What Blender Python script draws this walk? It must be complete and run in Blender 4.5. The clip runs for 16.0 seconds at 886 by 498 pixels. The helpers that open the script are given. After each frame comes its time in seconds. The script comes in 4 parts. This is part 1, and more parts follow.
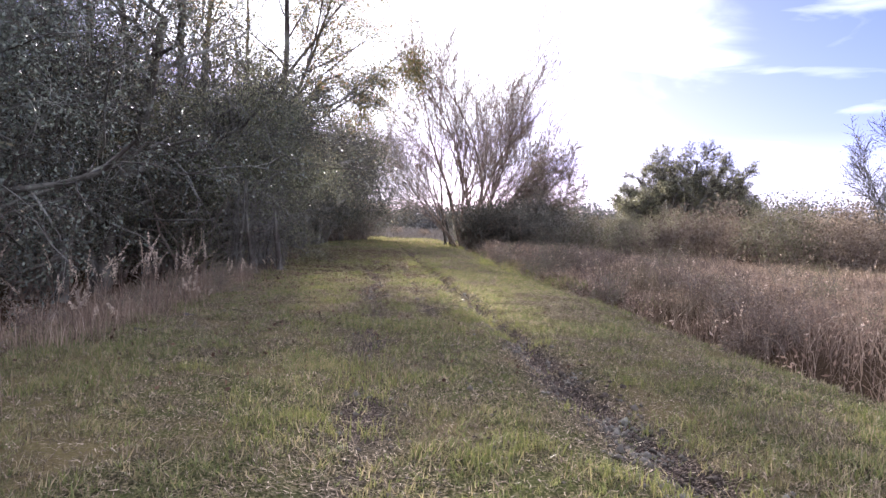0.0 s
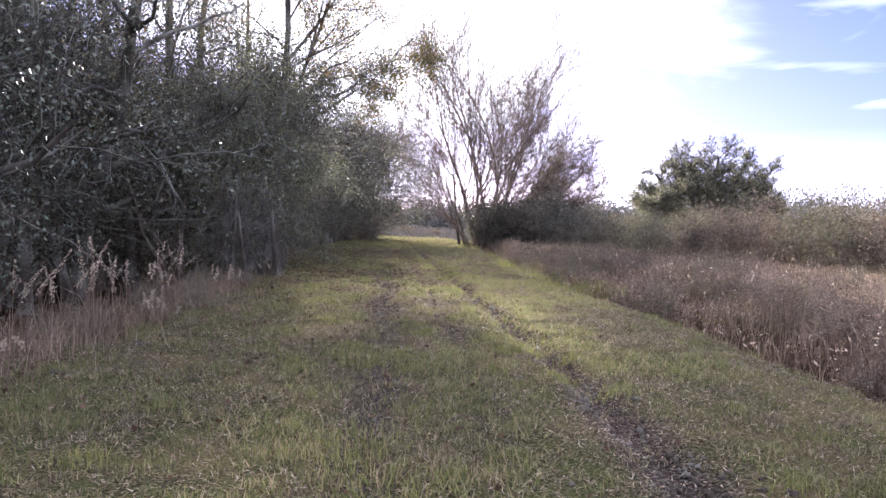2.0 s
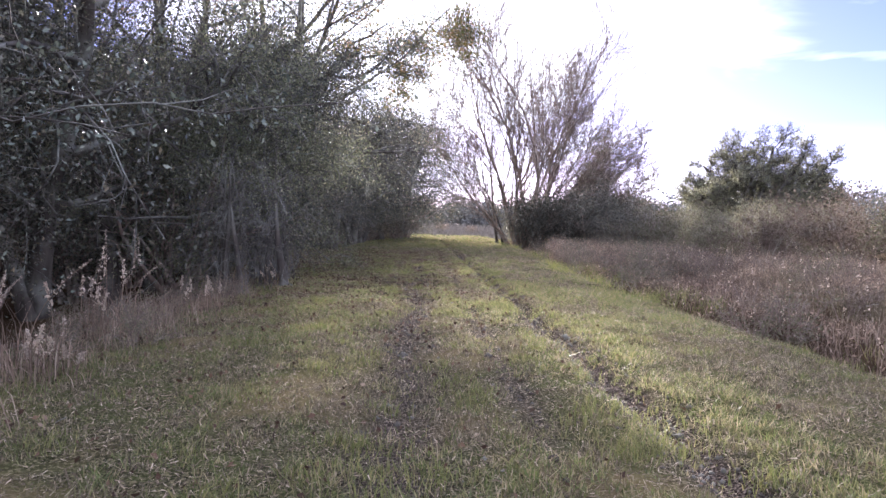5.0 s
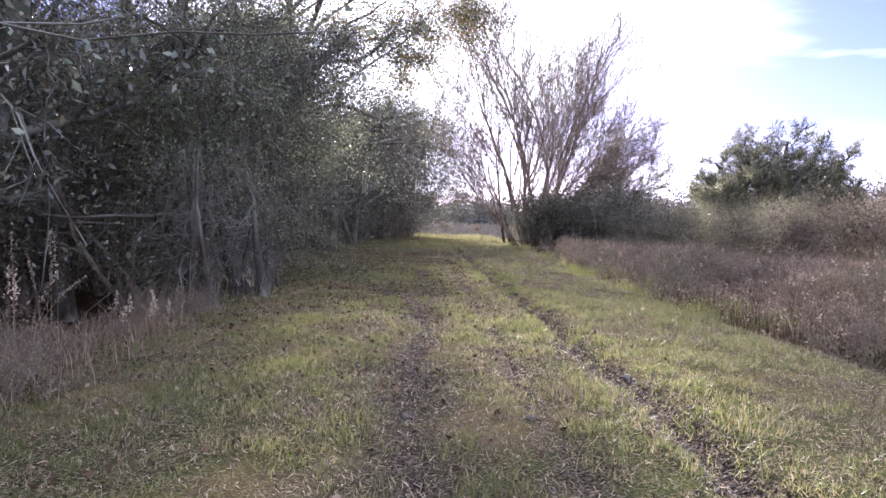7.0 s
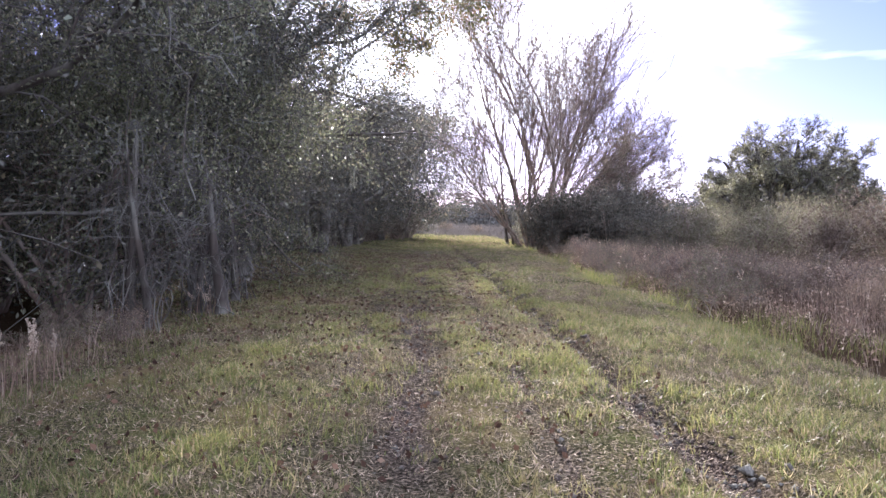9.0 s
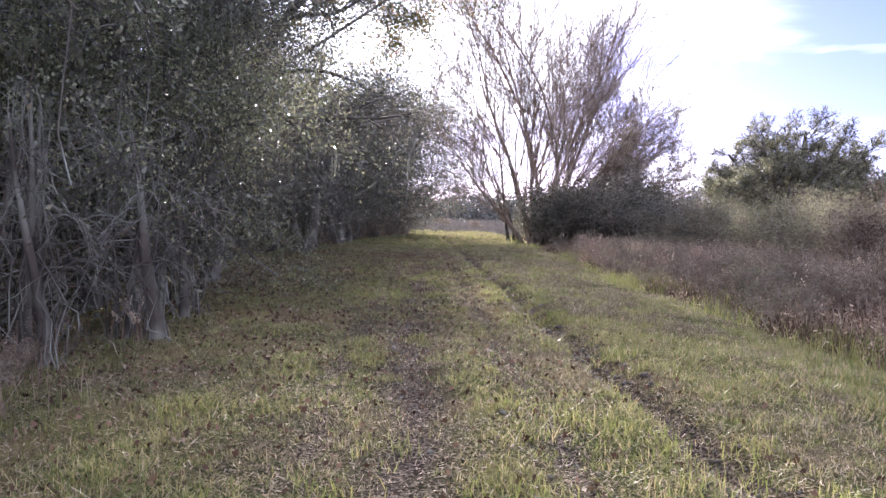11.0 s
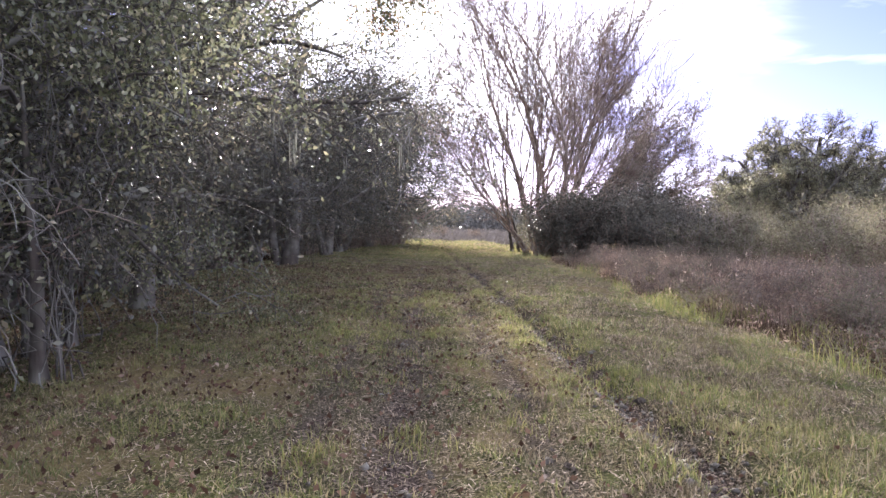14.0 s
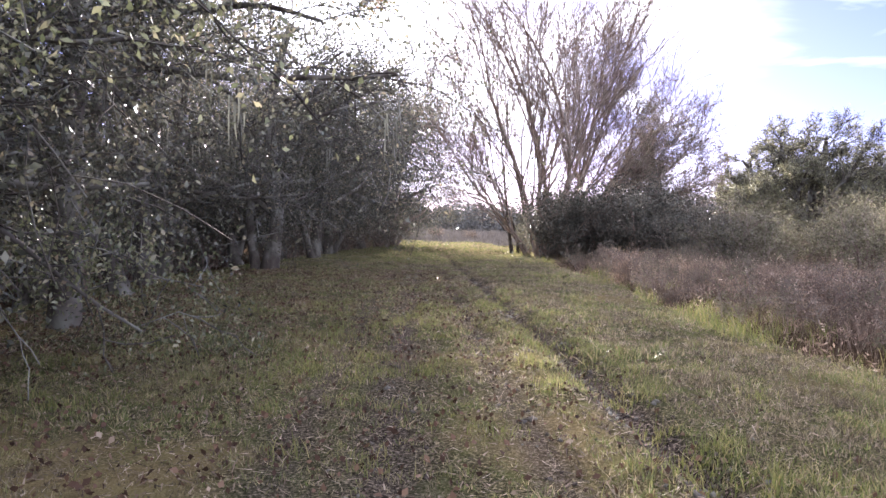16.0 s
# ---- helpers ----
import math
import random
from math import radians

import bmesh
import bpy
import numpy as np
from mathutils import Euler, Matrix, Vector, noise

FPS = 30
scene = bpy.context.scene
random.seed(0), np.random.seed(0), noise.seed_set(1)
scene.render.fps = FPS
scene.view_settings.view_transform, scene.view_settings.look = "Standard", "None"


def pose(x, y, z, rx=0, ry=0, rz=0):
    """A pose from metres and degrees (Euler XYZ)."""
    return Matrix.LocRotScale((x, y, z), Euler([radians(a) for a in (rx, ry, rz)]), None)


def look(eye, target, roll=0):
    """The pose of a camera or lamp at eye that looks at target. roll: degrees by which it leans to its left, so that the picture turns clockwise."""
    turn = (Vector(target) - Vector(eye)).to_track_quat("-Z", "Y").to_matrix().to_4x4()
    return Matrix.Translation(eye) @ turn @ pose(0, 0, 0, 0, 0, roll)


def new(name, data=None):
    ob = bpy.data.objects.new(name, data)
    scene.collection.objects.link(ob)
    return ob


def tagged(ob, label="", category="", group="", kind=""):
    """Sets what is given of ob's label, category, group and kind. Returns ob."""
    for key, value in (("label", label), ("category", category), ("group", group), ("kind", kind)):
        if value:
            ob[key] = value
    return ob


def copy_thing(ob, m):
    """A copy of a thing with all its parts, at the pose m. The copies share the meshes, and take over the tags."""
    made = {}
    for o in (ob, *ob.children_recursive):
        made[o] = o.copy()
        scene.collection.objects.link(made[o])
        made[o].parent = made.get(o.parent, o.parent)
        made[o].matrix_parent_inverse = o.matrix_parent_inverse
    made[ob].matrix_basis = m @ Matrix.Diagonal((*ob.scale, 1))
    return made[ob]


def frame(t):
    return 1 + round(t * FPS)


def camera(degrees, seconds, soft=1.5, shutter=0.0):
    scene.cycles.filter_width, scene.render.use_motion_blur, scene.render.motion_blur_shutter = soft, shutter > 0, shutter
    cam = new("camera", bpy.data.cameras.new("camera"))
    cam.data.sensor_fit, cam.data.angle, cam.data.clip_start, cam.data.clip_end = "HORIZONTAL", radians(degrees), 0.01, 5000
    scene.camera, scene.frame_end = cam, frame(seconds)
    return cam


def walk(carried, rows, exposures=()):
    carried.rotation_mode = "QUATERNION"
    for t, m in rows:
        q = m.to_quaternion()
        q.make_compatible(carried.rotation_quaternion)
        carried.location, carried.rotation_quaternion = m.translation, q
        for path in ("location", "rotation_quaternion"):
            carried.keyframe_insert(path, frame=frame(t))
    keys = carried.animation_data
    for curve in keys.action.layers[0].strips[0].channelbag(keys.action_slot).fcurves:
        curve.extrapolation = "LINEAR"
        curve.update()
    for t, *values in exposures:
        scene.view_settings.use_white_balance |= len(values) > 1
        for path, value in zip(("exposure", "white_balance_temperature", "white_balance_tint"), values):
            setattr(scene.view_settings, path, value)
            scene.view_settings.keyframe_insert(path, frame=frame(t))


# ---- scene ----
cam = camera(66.2, 16.0)
METRES, EYE, TILT, LEAN, TURN = 20.5, 1.5, 0.0, 0.0, -5.4
ROWS = [
    (0.0, 0.0, 0.0, 0.0, 0.05, -1.66, -1.87),
    (0.5, -0.0014, 0.0358, 0.0007, 0.4, -1.77, -1.78),
    (1.0, -0.0072, 0.0663, 0.0012, 0.63, -1.79, -1.69),
    (1.5, -0.0068, 0.0998, 0.0004, 0.84, -1.9, -1.66),
    (2.0, -0.0118, 0.1288, 0.0017, 0.97, -1.82, -1.62),
    (2.5, -0.0127, 0.1607, 0.0014, 1.05, -1.81, -1.63),
    (3.0, -0.0172, 0.1909, 0.001, 1.35, -1.85, -1.67),
    (3.5, -0.0177, 0.2229, 0.001, 1.96, -1.98, -1.57),
    (4.0, -0.0221, 0.2538, 0.0007, 2.68, -1.8, -1.47),
    (4.5, -0.0231, 0.287, -0.0001, 3.62, -1.94, -1.22),
    (7.0, -0.0417, 0.4431, 0.0003, 4.04, -2.17, -1.0),
    (7.5, -0.045, 0.4729, 0.0008, 4.05, -2.11, -1.03),
    (8.0, -0.0467, 0.5056, 0.0006, 3.97, -2.05, -1.06),
    (8.5, -0.0487, 0.5377, 0.0004, 3.88, -2.09, -0.92),
    (9.0, -0.053, 0.5703, -0.0005, 4.04, -2.1, -1.08),
    (11.5, -0.0683, 0.7241, 0.0, 3.66, -2.53, -0.89),
    (12.0, -0.0702, 0.7551, -0.0008, 3.6, -2.47, -0.98),
    (12.5, -0.0751, 0.7841, -0.0013, 3.65, -2.51, -0.91),
    (13.0, -0.0775, 0.8148, -0.0019, 3.68, -2.36, -0.9),
    (13.5, -0.0827, 0.8439, -0.001, 3.37, -2.11, -1.0),
    (14.0, -0.0829, 0.8753, -0.0007, 3.49, -1.73, -0.93),
    (14.5, -0.0886, 0.904, -0.0, 3.43, -1.8, -0.86),
    (15.0, -0.0895, 0.9333, -0.0008, 3.37, -1.79, -0.87),
    (15.5, -0.0938, 0.962, -0.0004, 3.25, -1.83, -1.01),
    (16.0, -0.0926, 0.9935, -0.0017, 3.08, -1.62, -0.97),
]
walk(cam, [(t, pose(0, 0, EYE, TILT, LEAN, TURN) @ pose(METRES * x, METRES * y, METRES * z, 90 + pitch, roll, yaw)) for t, x, y, z, yaw, pitch, roll in ROWS],
     exposures=[(0.0, 2.62, 5800, 19), (4.0, 2.8, 5550, 19), (8.0, 2.85, 5550, 19), (12.0, 2.85, 5650, 19), (16.0, 3.0, 5800, 19)])

# World axes: y along the grass lane, x to its right-hand side, ground of the lane at z = 0.

# ---- daylight ----
SUN_LEFT, SUN_UP = 2.6, 18.3          # degrees left of the lane, degrees above the horizon
sun_way = Vector((-math.sin(radians(SUN_LEFT)) * math.cos(radians(SUN_UP)),
                  math.cos(radians(SUN_LEFT)) * math.cos(radians(SUN_UP)), math.sin(radians(SUN_UP))))
sun = new("sun", bpy.data.lights.new("sun", "SUN"))
sun.data.energy, sun.data.angle, sun.data.color = 4.3, radians(1.6), (1.0, 0.88, 0.7)
sun.matrix_world = look(sun_way * 100, (0, 0, 0))


def link(tree, a, b):
    tree.links.new(a, b)


def make_sky():
    world = bpy.data.worlds.new("sky")
    world.use_nodes = True
    scene.world = world
    t = world.node_tree
    t.nodes.clear()
    n = t.nodes.new
    sky = n("ShaderNodeTexSky")
    sky.sky_type, sky.sun_disc = "NISHITA", False
    sky.sun_elevation, sky.sun_rotation = radians(SUN_UP), radians(-SUN_LEFT)
    sky.air_density, sky.dust_density, sky.ozone_density = 1.0, 0.6, 2.5
    coord = n("ShaderNodeTexCoord")
    # thin bright cloud round the sun
    dot = n("ShaderNodeVectorMath")
    dot.operation = "DOT_PRODUCT"
    dot.inputs[1].default_value = sun_way
    link(t, coord.outputs["Generated"], dot.inputs[0])
    veil = n("ShaderNodeMapRange")
    veil.interpolation_type = "SMOOTHSTEP"
    veil.inputs["From Min"].default_value, veil.inputs["From Max"].default_value = math.cos(radians(27)) + 0.165, math.cos(radians(6)) + 0.19
    torn = n("ShaderNodeTexNoise")
    torn.inputs["Scale"].default_value, torn.inputs["Detail"].default_value, torn.inputs["Distortion"].default_value = 3.2, 8.0, 0.8
    squash = n("ShaderNodeMapping")
    squash.inputs["Scale"].default_value = (1.0, 1.0, 2.2)
    link(t, coord.outputs["Generated"], squash.inputs["Vector"])
    link(t, squash.outputs["Vector"], torn.inputs["Vector"])
    ragged = n("ShaderNodeMath")
    ragged.operation = "MULTIPLY_ADD"
    ragged.inputs[1].default_value = 0.34
    link(t, torn.outputs["Fac"], ragged.inputs[0])
    link(t, dot.outputs["Value"], ragged.inputs[2])
    link(t, ragged.outputs[0], veil.inputs["Value"])
    # streaks of cirrus, drawn out sideways
    stretch = n("ShaderNodeMapping")
    stretch.inputs["Scale"].default_value = (2.2, 2.2, 11.0)
    stretch.inputs["Rotation"].default_value = (0.0, radians(7), 0.0)
    link(t, coord.outputs["Generated"], stretch.inputs["Vector"])
    streak = n("ShaderNodeTexNoise")
    streak.inputs["Scale"].default_value, streak.inputs["Detail"].default_value, streak.inputs["Distortion"].default_value = 1.7, 7.0, 0.7
    link(t, stretch.outputs["Vector"], streak.inputs["Vector"])
    band = n("ShaderNodeMapRange")
    band.inputs["From Min"].default_value, band.inputs["From Max"].default_value = 0.5, 0.7
    band.inputs["To Max"].default_value = 0.24
    link(t, streak.outputs["Fac"], band.inputs["Value"])
    # milky air near the horizon
    split = n("ShaderNodeSeparateXYZ")
    link(t, coord.outputs["Generated"], split.inputs[0])
    low = n("ShaderNodeMapRange")
    low.inputs["From Min"].default_value, low.inputs["From Max"].default_value = 0.14, 0.02
    low.inputs["To Min"].default_value, low.inputs["To Max"].default_value = 0.0, 0.28
    link(t, split.outputs["Z"], low.inputs["Value"])
    first = n("ShaderNodeMath")
    first.operation = "MAXIMUM"
    link(t, veil.outputs[0], first.inputs[0])
    link(t, band.outputs[0], first.inputs[1])
    # unseen bright cloud added over the half of the sky away from the sun, as fill light
    fill_cloud = n("ShaderNodeMapRange")
    fill_cloud.interpolation_type = "SMOOTHSTEP"
    fill_cloud.inputs["From Min"].default_value, fill_cloud.inputs["From Max"].default_value = 0.62, -0.1
    fill_cloud.inputs["To Max"].default_value = 0.66
    link(t, dot.outputs["Value"], fill_cloud.inputs["Value"])
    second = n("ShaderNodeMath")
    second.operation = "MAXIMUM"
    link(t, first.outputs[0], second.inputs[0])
    link(t, fill_cloud.outputs[0], second.inputs[1])
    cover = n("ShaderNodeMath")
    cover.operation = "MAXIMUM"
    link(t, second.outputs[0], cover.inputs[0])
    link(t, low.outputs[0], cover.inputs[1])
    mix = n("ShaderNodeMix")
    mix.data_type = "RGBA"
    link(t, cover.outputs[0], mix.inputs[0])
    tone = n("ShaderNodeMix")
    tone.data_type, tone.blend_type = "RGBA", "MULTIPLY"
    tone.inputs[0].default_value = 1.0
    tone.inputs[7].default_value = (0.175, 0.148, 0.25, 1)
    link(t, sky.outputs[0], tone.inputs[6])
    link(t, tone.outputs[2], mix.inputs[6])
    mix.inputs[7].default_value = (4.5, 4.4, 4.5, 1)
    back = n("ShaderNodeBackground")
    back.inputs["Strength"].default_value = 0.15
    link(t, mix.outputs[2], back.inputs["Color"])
    out = n("ShaderNodeOutputWorld")
    link(t, back.outputs[0], out.inputs["Surface"])


make_sky()


# ---- materials ----
def blank(name):
    m = bpy.data.materials.new(name)
    m.use_nodes = True
    m.node_tree.nodes.clear()
    return m, m.node_tree


def ramp(t, fac, stops):
    r = t.nodes.new("ShaderNodeValToRGB")
    while len(r.color_ramp.elements) < len(stops):
        r.color_ramp.elements.new(0.5)
    for e, (p, c) in zip(r.color_ramp.elements, stops):
        e.position, e.color = p, (*c, 1)
    link(t, fac, r.inputs["Fac"])
    return r.outputs["Color"]


def cloudy(t, scale, detail=4.0, distort=0.0, stretch=None):
    coord = t.nodes.new("ShaderNodeTexCoord")
    nz = t.nodes.new("ShaderNodeTexNoise")
    nz.inputs["Scale"].default_value, nz.inputs["Detail"].default_value = scale, detail
    nz.inputs["Distortion"].default_value = distort
    if stretch:
        mp = t.nodes.new("ShaderNodeMapping")
        mp.inputs["Scale"].default_value = stretch
        link(t, coord.outputs["Object"], mp.inputs["Vector"])
        link(t, mp.outputs["Vector"], nz.inputs["Vector"])
    else:
        link(t, coord.outputs["Object"], nz.inputs["Vector"])
    return nz.outputs["Fac"]


def blend(t, fac, a, b, how="MIX"):
    m = t.nodes.new("ShaderNodeMix")
    m.data_type, m.blend_type = "RGBA", how
    if isinstance(fac, float):
        m.inputs[0].default_value = fac
    else:
        link(t, fac, m.inputs[0])
    for sock, val in ((m.inputs[6], a), (m.inputs[7], b)):
        if isinstance(val, tuple):
            sock.default_value = (*val, 1)
        else:
            link(t, val, sock)
    return m.outputs[2]


def stretch_range(t, value, lo, hi):
    m = t.nodes.new("ShaderNodeMapRange")
    m.inputs["From Min"].default_value, m.inputs["From Max"].default_value = lo, hi
    link(t, value, m.inputs["Value"])
    return m.outputs[0]


def finish(t, color, rough, translucence=0.0, spec=0.5, bump=None, bump_depth=0.02):
    p = t.nodes.new("ShaderNodeBsdfPrincipled")
    link(t, color, p.inputs["Base Color"])
    p.inputs["Roughness"].default_value = rough
    p.inputs["Specular IOR Level"].default_value = spec
    if bump is not None:
        b = t.nodes.new("ShaderNodeBump")
        b.inputs["Distance"].default_value = bump_depth
        link(t, bump, b.inputs["Height"])
        link(t, b.outputs[0], p.inputs["Normal"])
    surface = p.outputs[0]
    if translucence:
        tr = t.nodes.new("ShaderNodeBsdfTranslucent")
        link(t, color, tr.inputs["Color"])
        mx = t.nodes.new("ShaderNodeMixShader")
        mx.inputs[0].default_value = translucence
        link(t, surface, mx.inputs[1])
        link(t, tr.outputs[0], mx.inputs[2])
        surface = mx.outputs[0]
    out = t.nodes.new("ShaderNodeOutputMaterial")
    link(t, surface, out.inputs["Surface"])


def leafy(name, stops, rough=0.45, translucence=0.35, spec=0.5, patch=None, patch_scale=0.6):
    """Leaves or blades: each one its own tone, in drifts of another colour."""
    m, t = blank(name)
    geo = t.nodes.new("ShaderNodeNewGeometry")
    col = ramp(t, geo.outputs["Random Per Island"], stops)
    if patch:
        f = stretch_range(t, cloudy(t, patch_scale, 3.0), 0.53, 0.7)
        col = blend(t, f, col, blend(t, 0.75, col, patch))
        col = blend(t, stretch_range(t, cloudy(t, patch_scale * 14, 2.0), 0.35, 0.7), blend(t, 0.6, col, (0.3, 0.3, 0.3), "MULTIPLY"), col)
    info = t.nodes.new("ShaderNodeObjectInfo")
    own = ramp(t, info.outputs["Random"], [(0.0, (0.62, 0.6, 0.6)), (0.5, (0.95, 0.93, 0.88)), (1.0, (1.12, 1.06, 1.02))])
    col = blend(t, 1.0, col, own, "MULTIPLY")
    finish(t, col, rough, translucence, spec)
    return m


def bark(name, dark, light, scale=6.0):
    m, t = blank(name)
    n1 = cloudy(t, scale, 6.0, 0.4, (1, 1, 0.25))
    n2 = cloudy(t, 1.3, 3.0)
    col = ramp(t, n1, [(0.3, dark), (0.72, light)])
    col = blend(t, stretch_range(t, n2, 0.45, 0.7), col, tuple(0.6 * a + 0.4 * b for a, b in zip(light, (0.32, 0.34, 0.3))))
    finish(t, col, 0.9, 0.0, 0.2, n1, 0.03)
    return m


def make_ground_material():
    m, t = blank("turf_and_soil")
    wear = t.nodes.new("ShaderNodeAttribute")
    wear.attribute_name = "wear"
    wild = t.nodes.new("ShaderNodeAttribute")
    wild.attribute_name = "wild"
    fine = cloudy(t, 46.0, 8.0, 0.3)
    mid = cloudy(t, 3.2, 6.0, 0.4)
    broad = cloudy(t, 0.55, 4.0)
    # turf kept dark: the shade down among the thatch is in the colour
    turf = ramp(t, fine, [(0.38, (0.02, 0.02, 0.011)), (0.53, (0.075, 0.068, 0.036)), (0.7, (0.24, 0.2, 0.12))])
    turf = blend(t, stretch_range(t, mid, 0.42, 0.7), turf, blend(t, 0.6, turf, (0.06, 0.075, 0.022)))
    turf = blend(t, stretch_range(t, broad, 0.5, 0.65), turf, blend(t, 0.55, turf, (0.17, 0.13, 0.065)))
    soil = ramp(t, fine, [(0.4, (0.018, 0.014, 0.012)), (0.54, (0.07, 0.056, 0.047)), (0.72, (0.22, 0.18, 0.15))])
    litter = ramp(t, fine, [(0.3, (0.018, 0.013, 0.009)), (0.55, (0.06, 0.042, 0.026)), (0.8, (0.15, 0.1, 0.06))])
    col = blend(t, wear.outputs["Fac"], turf, soil)
    col = blend(t, wild.outputs["Fac"], col, litter)
    finish(t, col, 1.0, 0.0, 0.0, fine, 0.03)
    return m


GROUND = make_ground_material()
TURF = leafy("mown_grass", [(0.0, (0.085, 0.11, 0.04)), (0.35, (0.16, 0.195, 0.062)), (0.6, (0.235, 0.235, 0.098)), (0.8, (0.33, 0.275, 0.16)), (1.0, (0.42, 0.36, 0.24))],
             0.5, 0.45, 0.35, (0.27, 0.24, 0.12), 0.5)
DEADTURF = leafy("dead_mown_grass", [(0.0, (0.065, 0.056, 0.04)), (0.45, (0.155, 0.132, 0.09)), (0.8, (0.265, 0.225, 0.155)), (1.0, (0.37, 0.32, 0.235))], 0.7, 0.3, 0.2)
TUFT = leafy("long_green_grass", [(0.0, (0.095, 0.12, 0.038)), (0.6, (0.185, 0.2, 0.065)), (1.0, (0.32, 0.285, 0.135))], 0.5, 0.5, 0.3)
STRAW = leafy("dry_field_grass", [(0.0, (0.15, 0.11, 0.085)), (0.45, (0.28, 0.21, 0.165)), (0.8, (0.42, 0.325, 0.255)), (1.0, (0.6, 0.51, 0.42))],
              0.75, 0.42, 0.15, (0.13, 0.14, 0.07), 0.16)
THATCH = leafy("dead_thatch", [(0.0, (0.04, 0.03, 0.022)), (0.4, (0.15, 0.115, 0.085)), (0.75, (0.29, 0.23, 0.17)), (1.0, (0.46, 0.39, 0.31))], 0.75, 0.2, 0.15)
PLUME = leafy("pale_plume", [(0.0, (0.42, 0.34, 0.27)), (1.0, (0.68, 0.6, 0.5))], 0.8, 0.5, 0.1)
FALLEN = leafy("fallen_leaves", [(0.0, (0.03, 0.018, 0.013)), (0.5, (0.08, 0.048, 0.033)), (0.95, (0.16, 0.105, 0.072)), (1.0, (0.28, 0.235, 0.19))], 0.75, 0.12, 0.12)
OAKLEAF = leafy("evergreen_oak_leaves", [(0.0, (0.058, 0.064, 0.052)), (0.5, (0.112, 0.118, 0.09)), (0.85, (0.158, 0.158, 0.118)), (1.0, (0.27, 0.235, 0.16))], 0.25, 0.45, 0.6)
GLOSSLEAF = leafy("glossy_oak_leaves", [(0.0, (0.08, 0.095, 0.055)), (0.55, (0.15, 0.165, 0.1)), (0.9, (0.22, 0.225, 0.15)), (1.0, (0.32, 0.3, 0.2))], 0.22, 0.5, 0.7)
GREYLEAF = leafy("grey_green_leaves", [(0.0, (0.045, 0.058, 0.05)), (0.6, (0.09, 0.11, 0.085)), (1.0, (0.16, 0.18, 0.14))], 0.4, 0.2, 0.5)
FALLLEAF = leafy("thin_autumn_leaves", [(0.0, (0.06, 0.075, 0.025)), (0.5, (0.12, 0.12, 0.04)), (0.85, (0.2, 0.14, 0.06)), (1.0, (0.3, 0.16, 0.09))], 0.45, 0.5, 0.4)
THICKET = leafy("thicket_leaves", [(0.0, (0.085, 0.068, 0.054)), (0.5, (0.16, 0.13, 0.104)), (0.85, (0.22, 0.18, 0.145)), (1.0, (0.28, 0.235, 0.19))], 0.9, 0.28, 0.05)
DUSTY = leafy("dusty_olive_leaves", [(0.0, (0.085, 0.088, 0.058)), (0.6, (0.155, 0.152, 0.1)), (1.0, (0.22, 0.21, 0.148))], 0.85, 0.34, 0.08)
OLIVE = leafy("olive_oak_leaves", [(0.0, (0.08, 0.085, 0.05)), (0.6, (0.17, 0.172, 0.105)), (1.0, (0.28, 0.27, 0.18))], 0.5, 0.5, 0.4)
DARKBUSH = leafy("dark_bush_leaves", [(0.0, (0.062, 0.066, 0.056)), (0.7, (0.118, 0.12, 0.096)), (1.0, (0.2, 0.18, 0.145))], 0.5, 0.35, 0.3)
# far leaves and weeds: the haze of distance is put into their grey
FARLEAF = leafy("haze_grey_far_leaves", [(0.0, (0.09, 0.095, 0.1)), (0.6, (0.13, 0.135, 0.135)), (1.0, (0.18, 0.175, 0.17))], 0.9, 0.12, 0.0)
FARWEED = leafy("haze_grey_far_weeds", [(0.0, (0.08, 0.078, 0.075)), (1.0, (0.16, 0.15, 0.135))], 0.9, 0.1, 0.0)
TAWNYLEAF = leafy("withered_tawny_leaves", [(0.0, (0.13, 0.085, 0.05)), (0.6, (0.26, 0.18, 0.1)), (1.0, (0.36, 0.27, 0.16))], 0.7, 0.45, 0.15)
MOSS = leafy("hanging_moss", [(0.0, (0.1, 0.105, 0.085)), (1.0, (0.22, 0.225, 0.19))], 0.9, 0.3, 0.1)
BARK = bark("grey_brown_bark", (0.024, 0.02, 0.017), (0.08, 0.068, 0.058))
PALEBARK = bark("pale_lichen_bark", (0.028, 0.024, 0.021), (0.105, 0.095, 0.085))
TWIG = bark("brown_twigs", (0.08, 0.058, 0.046), (0.22, 0.165, 0.135), 9.0)
SOIL = bark("dark_crumbly_soil", (0.022, 0.017, 0.013), (0.09, 0.072, 0.058), 40.0)
# bark of the bare trees, its colour lifted and warmed to stand for sky glare
GLAREBARK = bark("glare_paled_bark", (0.09, 0.066, 0.054), (0.26, 0.195, 0.155), 7.0)


# ---- building helpers ----
rng = np.random.default_rng(7)


def grid_noise(x, y, cell, seed):
    """Smooth value noise from 0 to 1 on a square lattice."""
    table = np.random.default_rng(seed).random((256, 256))
    u, v = np.asarray(x) / cell, np.asarray(y) / cell
    i, j = np.floor(u).astype(int), np.floor(v).astype(int)
    a, b = u - i, v - j
    a, b = a * a * (3 - 2 * a), b * b * (3 - 2 * b)
    p = lambda k, l: table[(i + k) % 256, (j + l) % 256]
    return (p(0, 0) * (1 - a) + p(1, 0) * a) * (1 - b) + (p(0, 1) * (1 - a) + p(1, 1) * a) * b


